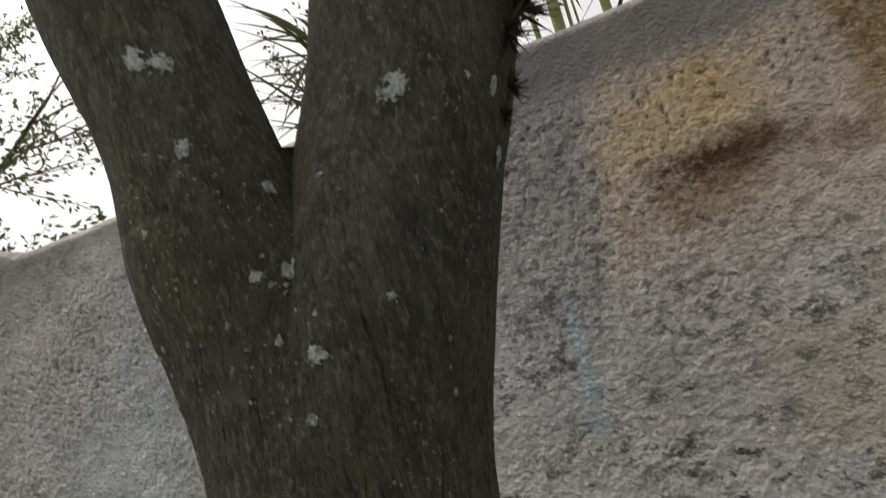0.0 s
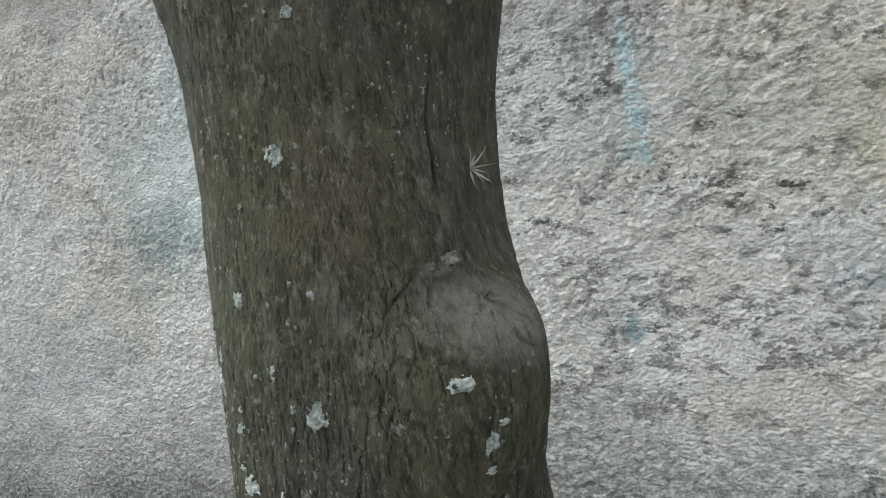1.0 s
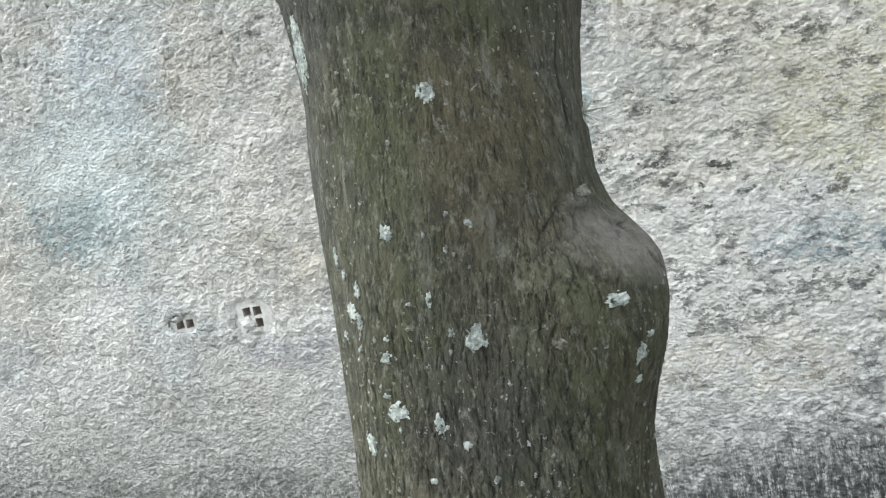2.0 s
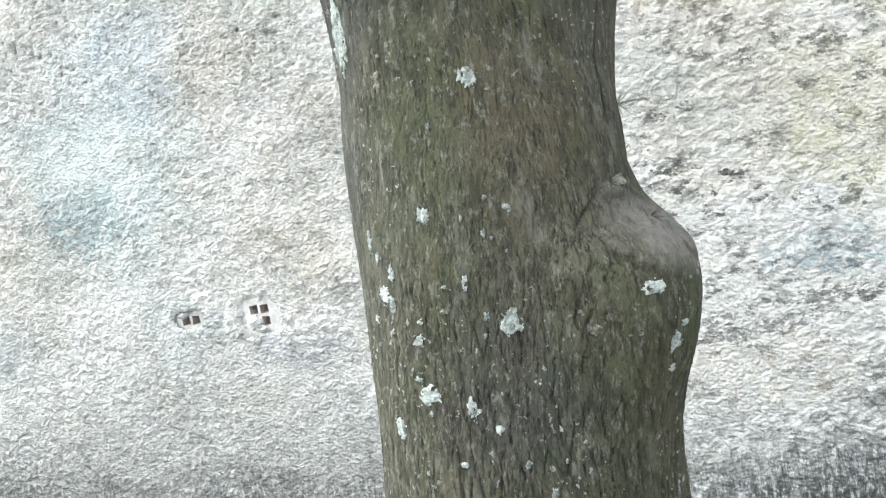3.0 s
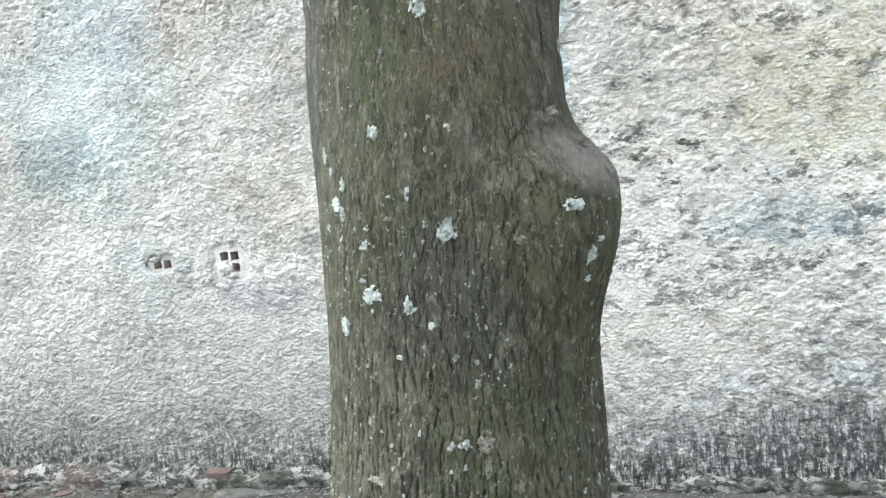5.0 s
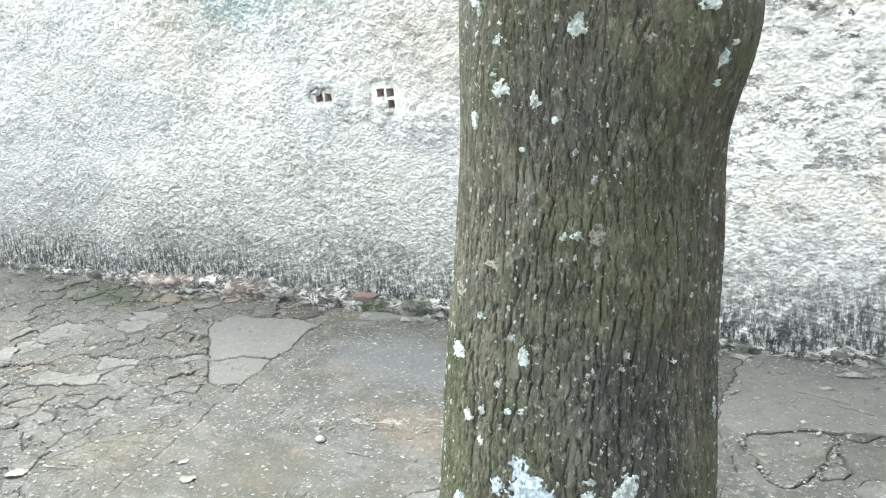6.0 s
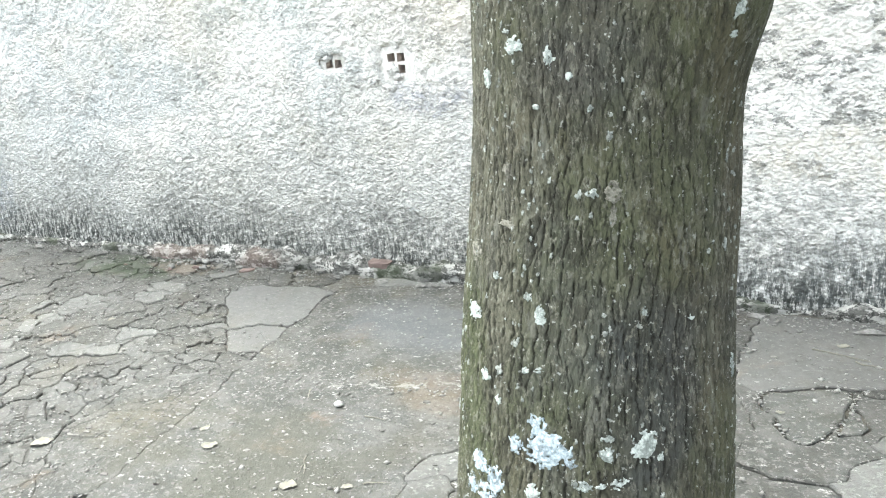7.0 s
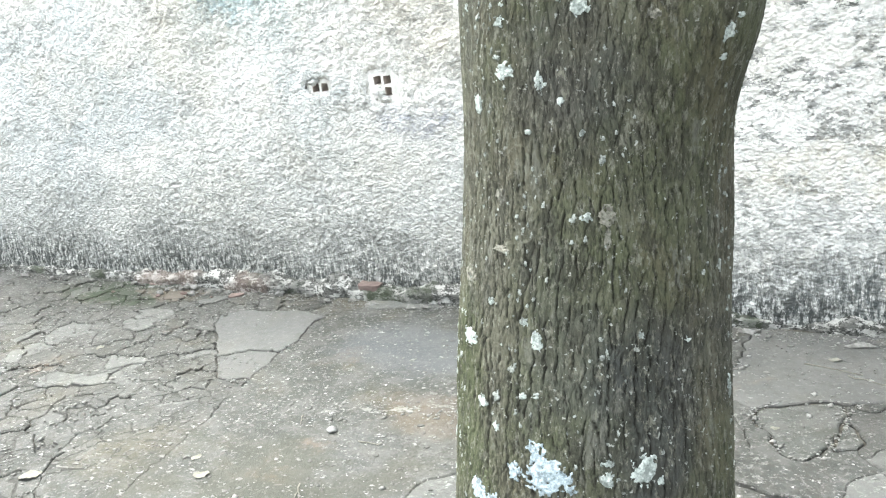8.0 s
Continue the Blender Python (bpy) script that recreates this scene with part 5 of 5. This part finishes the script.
rng = random.Random(5)
for key, pts in pavement_pieces():
    slab_piece(key, pts, rng)


def outer_slab(x0, x1, y0, y1):
    """A plain cast slab of the pavement beyond the broken stretch."""
    b = bmesh.new()
    for z, k in ((0.0, 0.008), (-0.006, 0.003), (-0.03, 0.003)):
        for x, y in ((x0 + k, y0 + k), (x1 - k, y0 + k), (x1 - k, y1 - k), (x0 + k, y1 - k)):
            b.verts.new((x - x0, y - y0, z))
    b.verts.ensure_lookup_table()
    b.faces.new(b.verts[0:4])
    for r in (0, 4):
        for i in range(4):
            j = (i + 1) % 4
            b.faces.new((b.verts[r + i], b.verts[r + 4 + i], b.verts[r + 4 + j], b.verts[r + j]))
    bmesh.ops.recalc_face_normals(b, faces=b.faces)
    ob = part("slab", b, PAVING, pavement)
    ob.location = (x0, y0, 0)


for x0, x1 in ((-7.9, -6.15), (-6.15, -4.4), (1.1, 3.4), (3.4, 5.9)):
    outer_slab(x0, x1, 0.25, 2.165)
for k in range(6):
    for y0, y1 in ((-1.8, 0.25), (-3.9, -1.8)):
        outer_slab(-7.9 + k * 2.3, -5.6 + k * 2.3, y0, y1)


# ==== rubble and litter ====
def rubble_at(x, y, z, size, seed, material, name, label, squash=(1.3, 0.8, 0.75), sub=2):
    b = bmesh.new()
    lump(b, (0, 0, 0), size, seed, squash, sub)
    low = min(v.co.z for v in b.verts)
    for v in b.verts:
        v.co.z -= low
    ob = part(name, b, material)
    ob.location = (x, y, z)
    return tagged(ob, label, "rubble" if name != "brick_fragment" else "brick", "rubble along the wall foot")


def build_footing():
    """The ragged mortar ledge that runs along the wall's foot."""
    xs = np.arange(-4.3, 1.5, 0.006)
    low = np.clip((fractal(xs * 2.3, xs * 0 + 3, 14, 3) - 0.30) * 3.2, 0.12, 1)
    bulk = np.where((xs > -2.8) & (xs < -1.1), 1.0, 0.62) * low
    high = 0.062 * bulk * (0.65 + 0.7 * fractal(xs * 14, xs * 0, 24, 3))
    deep = 0.058 * bulk * (0.6 + 0.8 * fractal(xs * 9, xs * 0 + 7, 34, 3)) + 0.004
    t = np.array([0.0, 0.2, 0.4, 0.6, 0.75, 0.88, 1.0, 1.0, 1.0, 1.0])
    zt = np.array([1.0, 0.98, 0.94, 0.88, 0.80, 0.70, 0.55, 0.35, 0.1, -0.3])
    gx = np.repeat(xs[None], len(t), 0)
    gy = WALL_Y + 0.02 - t[:, None] * (deep[None] + 0.02)
    gz = zt[:, None] * high[None]
    k = np.clip(high[None] / 0.05, 0.2, 1)
    bump = fractal(gx * 30, (gy + gz * 1.3) * 34, 44, 4, gain=0.65) - 0.5
    step = np.clip((fractal(gx * 13, (gy - gz) * 16, 54, 2) - 0.5) * 6, -1, 1)
    gz = gz + k * (0.022 * bump + 0.005 * step)
    gy = gy - k * (0.020 * bump - 0.004 * step)
    gz[-1] = -0.02
    ob = sheet("footing", np.stack([gx, gy, gz], -1).reshape(-1, 3), grid_faces(*gx.shape), FOOTING, wall, "ragged mossy mortar ledge", smooth=False)
    return ob


build_footing()
rng = random.Random(21)
x = -3.6
while x < 0.9:
    size = rng.choice((0.005, 0.007, 0.010, 0.014))
    rubble_at(x, WALL_Y - rng.uniform(0.06, 0.11), -0.003, size, int(x * 1000) + 9000, RUBBLE, "mortar_lump", "pale crumbling lump of mortar at the wall foot", (rng.uniform(1.2, 2.2), 0.9, rng.uniform(0.5, 0.8)))
    x += rng.uniform(0.02, 0.12)


def brick_bit(x, y, z, w, d, h, turn, seed):
    b = bmesh.new()
    bmesh.ops.create_cube(b, size=1)
    bmesh.ops.subdivide_edges(b, edges=b.edges, cuts=3, use_grid_fill=True)
    for v in b.verts:
        k = Vector((v.co.x * w, v.co.y * d, (v.co.z + 0.5) * h))
        v.co = k + noise.noise_vector(k * 45 + Vector((seed, 0, 0))) * 0.004 - Vector((v.co.x, v.co.y, 0)) * 0.012 * (abs(v.co.x) + abs(v.co.y) > 0.9)
    ob = part("brick_fragment", b, REDCLAY)
    ob.matrix_world = pose(x, y, z, 0, 0, turn)
    return tagged(ob, "broken piece of red brick in the wall foot", "brick", "rubble along the wall foot")


brick_bit(-1.627, WALL_Y - 0.022, 0.020, 0.088, 0.06, 0.034, 3, 1)
rng = random.Random(31)
for k in range(16):
    red = k % 4 == 0
    rubble_at(rng.gauss(-2.50, 0.11), rng.uniform(2.0, 2.12), -0.002, rng.choice((0.006, 0.009, 0.014)), 700 + k, REDCLAY if red else RUBBLE, "brick_fragment" if red else "mortar_lump", "weathered red brick crumb at the wall foot" if red else "pale crumbling lump of mortar at the wall foot", (rng.uniform(1.1, 1.7), 0.9, 0.6))
for k, (bx, by, bw) in enumerate(((-2.69, 2.13, 0.06), (-2.20, 2.075, 0.06))):
    brick_bit(bx, by, -0.010, bw, bw * 0.6, 0.016, 40 * k, 5 + k)


def grit():
    """Loose grit and pebbles on the pavement, one joined mesh."""
    rs = np.random.RandomState(6)
    base = np.array([(1, 0, 0), (0, 1, 0), (-1, 0, 0), (0, -1, 0), (0, 0, 1), (0, 0, -1)], float)
    tri = np.array([(0, 1, 4), (1, 2, 4), (2, 3, 4), (3, 0, 4), (1, 0, 5), (2, 1, 5), (3, 2, 5), (0, 3, 5)])
    n = 12000
    x, y = rs.uniform(-3.9, 0.6, n), rs.uniform(0.55, 2.15, n)
    line = rs.rand(n)
    a = line < 0.025
    x[a], y[a] = rs.uniform(-1.5, -0.8, a.sum()), 0
    y[a] = 1.40 + (x[a] + 1.3) * 0.25 + rs.normal(0, 0.035, a.sum())
    f = (line > 0.06) & (line < 0.30)
    y[f] = 2.15 - np.abs(rs.normal(0, 0.05, f.sum()))
    g = (line > 0.30) & (line < 0.45)
    x[g], y[g] = rs.normal(-2.3, 0.35, g.sum()), rs.normal(1.75, 0.22, g.sum())
    # gathered in the wide cracks
    h = (line > 0.45) & (line < 0.465)
    ring = np.array(SLABS[5] + SLABS[5][:1])
    leg, t = rs.randint(0, len(ring) - 1, h.sum()), rs.rand(h.sum())[:, None]
    at = ring[leg] * (1 - t) + ring[leg + 1] * t + rs.normal(0, 0.011, (h.sum(), 2))
    x[h], y[h] = at[:, 0], at[:, 1]
    keep = (fractal(x * 4, y * 4, 81, 3) + rs.uniform(-0.2, 0.2, n) > 0.42) | (line < 0.465)
    keep &= (np.hypot(x + 0.32, y - 0.7) > 0.22) & (y < 2.16)
    keep &= ~inside(SLABS[0], x, y) | (rs.rand(n) < 0.06)
    x, y = x[keep], y[keep]
    n = len(x)
    size = rs.uniform(0.0014, 0.0046, n) * np.where(rs.rand(n) < 0.08, 2.0, 1)
    v = base[None] * size[:, None, None] * rs.uniform(0.6, 1.4, (n, 6, 3)) * np.array([1.3, 0.9, 0.45])
    turn = rs.uniform(0, 6.28, n)
    c, s = np.cos(turn)[:, None], np.sin(turn)[:, None]
    v = np.stack([v[..., 0] * c - v[..., 1] * s + x[:, None], v[..., 0] * s + v[..., 1] * c + y[:, None], v[..., 2] + (size * 0.3)[:, None]], -1)
    ob = sheet("grit", v.reshape(-1, 3), (tri[None] + 6 * np.arange(n)[:, None, None]).reshape(-1, 3), GRIT, smooth=False)
    tagged(ob, "loose pale grit and pebbles strewn over the concrete", "grit", kind="stuff")


grit()


def chips():
    """Thin flakes broken off the concrete, one joined mesh."""
    rs = np.random.RandomState(16)
    verts, faces = [], []
    for _ in range(1600):
        x, y = rs.uniform(-3.4, -0.2), rs.uniform(0.8, 2.1)
        if fractal(np.array([x * 3.0]), np.array([y * 3.0]), 82, 3)[0] + rs.uniform(-0.12, 0.12) - 0.06 * (x > -1.6) < 0.5:
            continue
        if inside(SLABS[0], np.array([x]), np.array([y]))[0] or inside(SLABS[1], np.array([x]), np.array([y]))[0] or math.hypot(x + 0.32, y - 0.7) < 0.25:
            continue
        k, size = rs.randint(5, 8), rs.uniform(0.0025, 0.0085)
        ang = np.sort(rs.uniform(0, 6.28, k))
        n = len(verts)
        for z, grow in ((0.0022, 0.8), (-0.003, 1.1)):
            for q in ang:
                verts.append((x + math.cos(q) * size * 1.5 * grow, y + math.sin(q) * size * grow, z))
        faces.append(tuple(range(n, n + k)))
        faces.extend((n + i, n + k + i, n + k + (i + 1) % k, n + (i + 1) % k) for i in range(k))
    me = bpy.data.meshes.new("concrete_debris")
    me.from_pydata(verts, [], faces)
    me.materials.append(FLAKE)
    tagged(new("concrete_debris", me), "small thin grey flakes crumbled off the concrete", "debris", kind="stuff")


chips()


def dry_leaf(x, y, size, turn, seed, label="curled dry leaf lying on the concrete"):
    rng = random.Random(seed)
    n = 9
    grid = [[None] * 5 for _ in range(n)]
    b = bmesh.new()
    for i in range(n):
        t = i / (n - 1)
        half = size * 0.34 * math.sin(math.pi * min(1, t * 0.93 + 0.05)) ** 0.8 + 0.0006
        for j in range(5):
            u = (j - 2) / 2
            z = 0.004 + size * 0.05 * u * u + size * 0.08 * math.sin(t * 3 + seed) ** 2 + size * 0.03 * rng.uniform(-1, 1)
            grid[i][j] = b.verts.new(((t - 0.5) * size, u * half * (1 + 0.2 * rng.uniform(-1, 1)), z))
    for i in range(n - 1):
        for j in range(4):
            b.faces.new((grid[i][j], grid[i + 1][j], grid[i + 1][j + 1], grid[i][j + 1]))
    low = min(v.co.z for v in b.verts)
    for v in b.verts:
        v.co.z -= low
    ob = part("dry_leaf", b, DRYLEAF, smooth=True)
    ob.matrix_world = pose(x, y, 0.001, 0, 0, turn)
    return tagged(ob, label, "leaf", "dry leaves on the pavement")


for k, (lx, ly, ls, lt) in enumerate(((-1.399, 1.042, 0.040, 30), (-1.107, 0.978, 0.040, 20), (-1.837, 0.903, 0.055, 50), (-1.47, 1.10, 0.028, 80), (-0.98, 1.02, 0.025, 10), (-2.35, 1.55, 0.03, 70), (-0.20, 1.60, 0.02, 15), (-0.10, 1.98, 0.03, 5))):
    dry_leaf(lx, ly, ls, lt, 300 + k)
b = bmesh.new()
lump(b, (0, 0, 0.007), 0.013, 77, (1.0, 1.0, 0.55), 2)
ob = part("pebble", b, PEBBLE, smooth=True)
ob.location = (-1.206, 1.305, 0)
tagged(ob, "round pale pebble lying on the concrete", "pebble")


def twig(x, y, length, turn, seed):
    rng = random.Random(seed)
    b = bmesh.new()
    pts = [Vector(((k / 5 - 0.5) * length, 0.06 * length * rng.uniform(-1, 1), 0.003)) for k in range(6)]
    tube(b, pts, [0.0018 - 0.0002 * k for k in range(6)], 5)
    ob = part("twig", b, DRYLEAF)
    ob.matrix_world = pose(x, y, 0.0, 0, 0, turn)
    return tagged(ob, "thin dry twig lying on the concrete", "twig", "twigs on the pavement")


for k, (tx, ty, tl, tt) in enumerate(((-1.126, 1.052, 0.07, -70), (-1.115, 1.045, 0.05, -55), (-1.32, 1.33, 0.05, -60), (-1.08, 1.28, 0.06, -5), (-0.88, 0.99, 0.07, 60), (-0.93, 1.05, 0.05, 20), (-0.10, 1.93, 0.14, -12), (-0.02, 1.88, 0.10, -20))):
    twig(tx, ty, tl, tt, 400 + k)
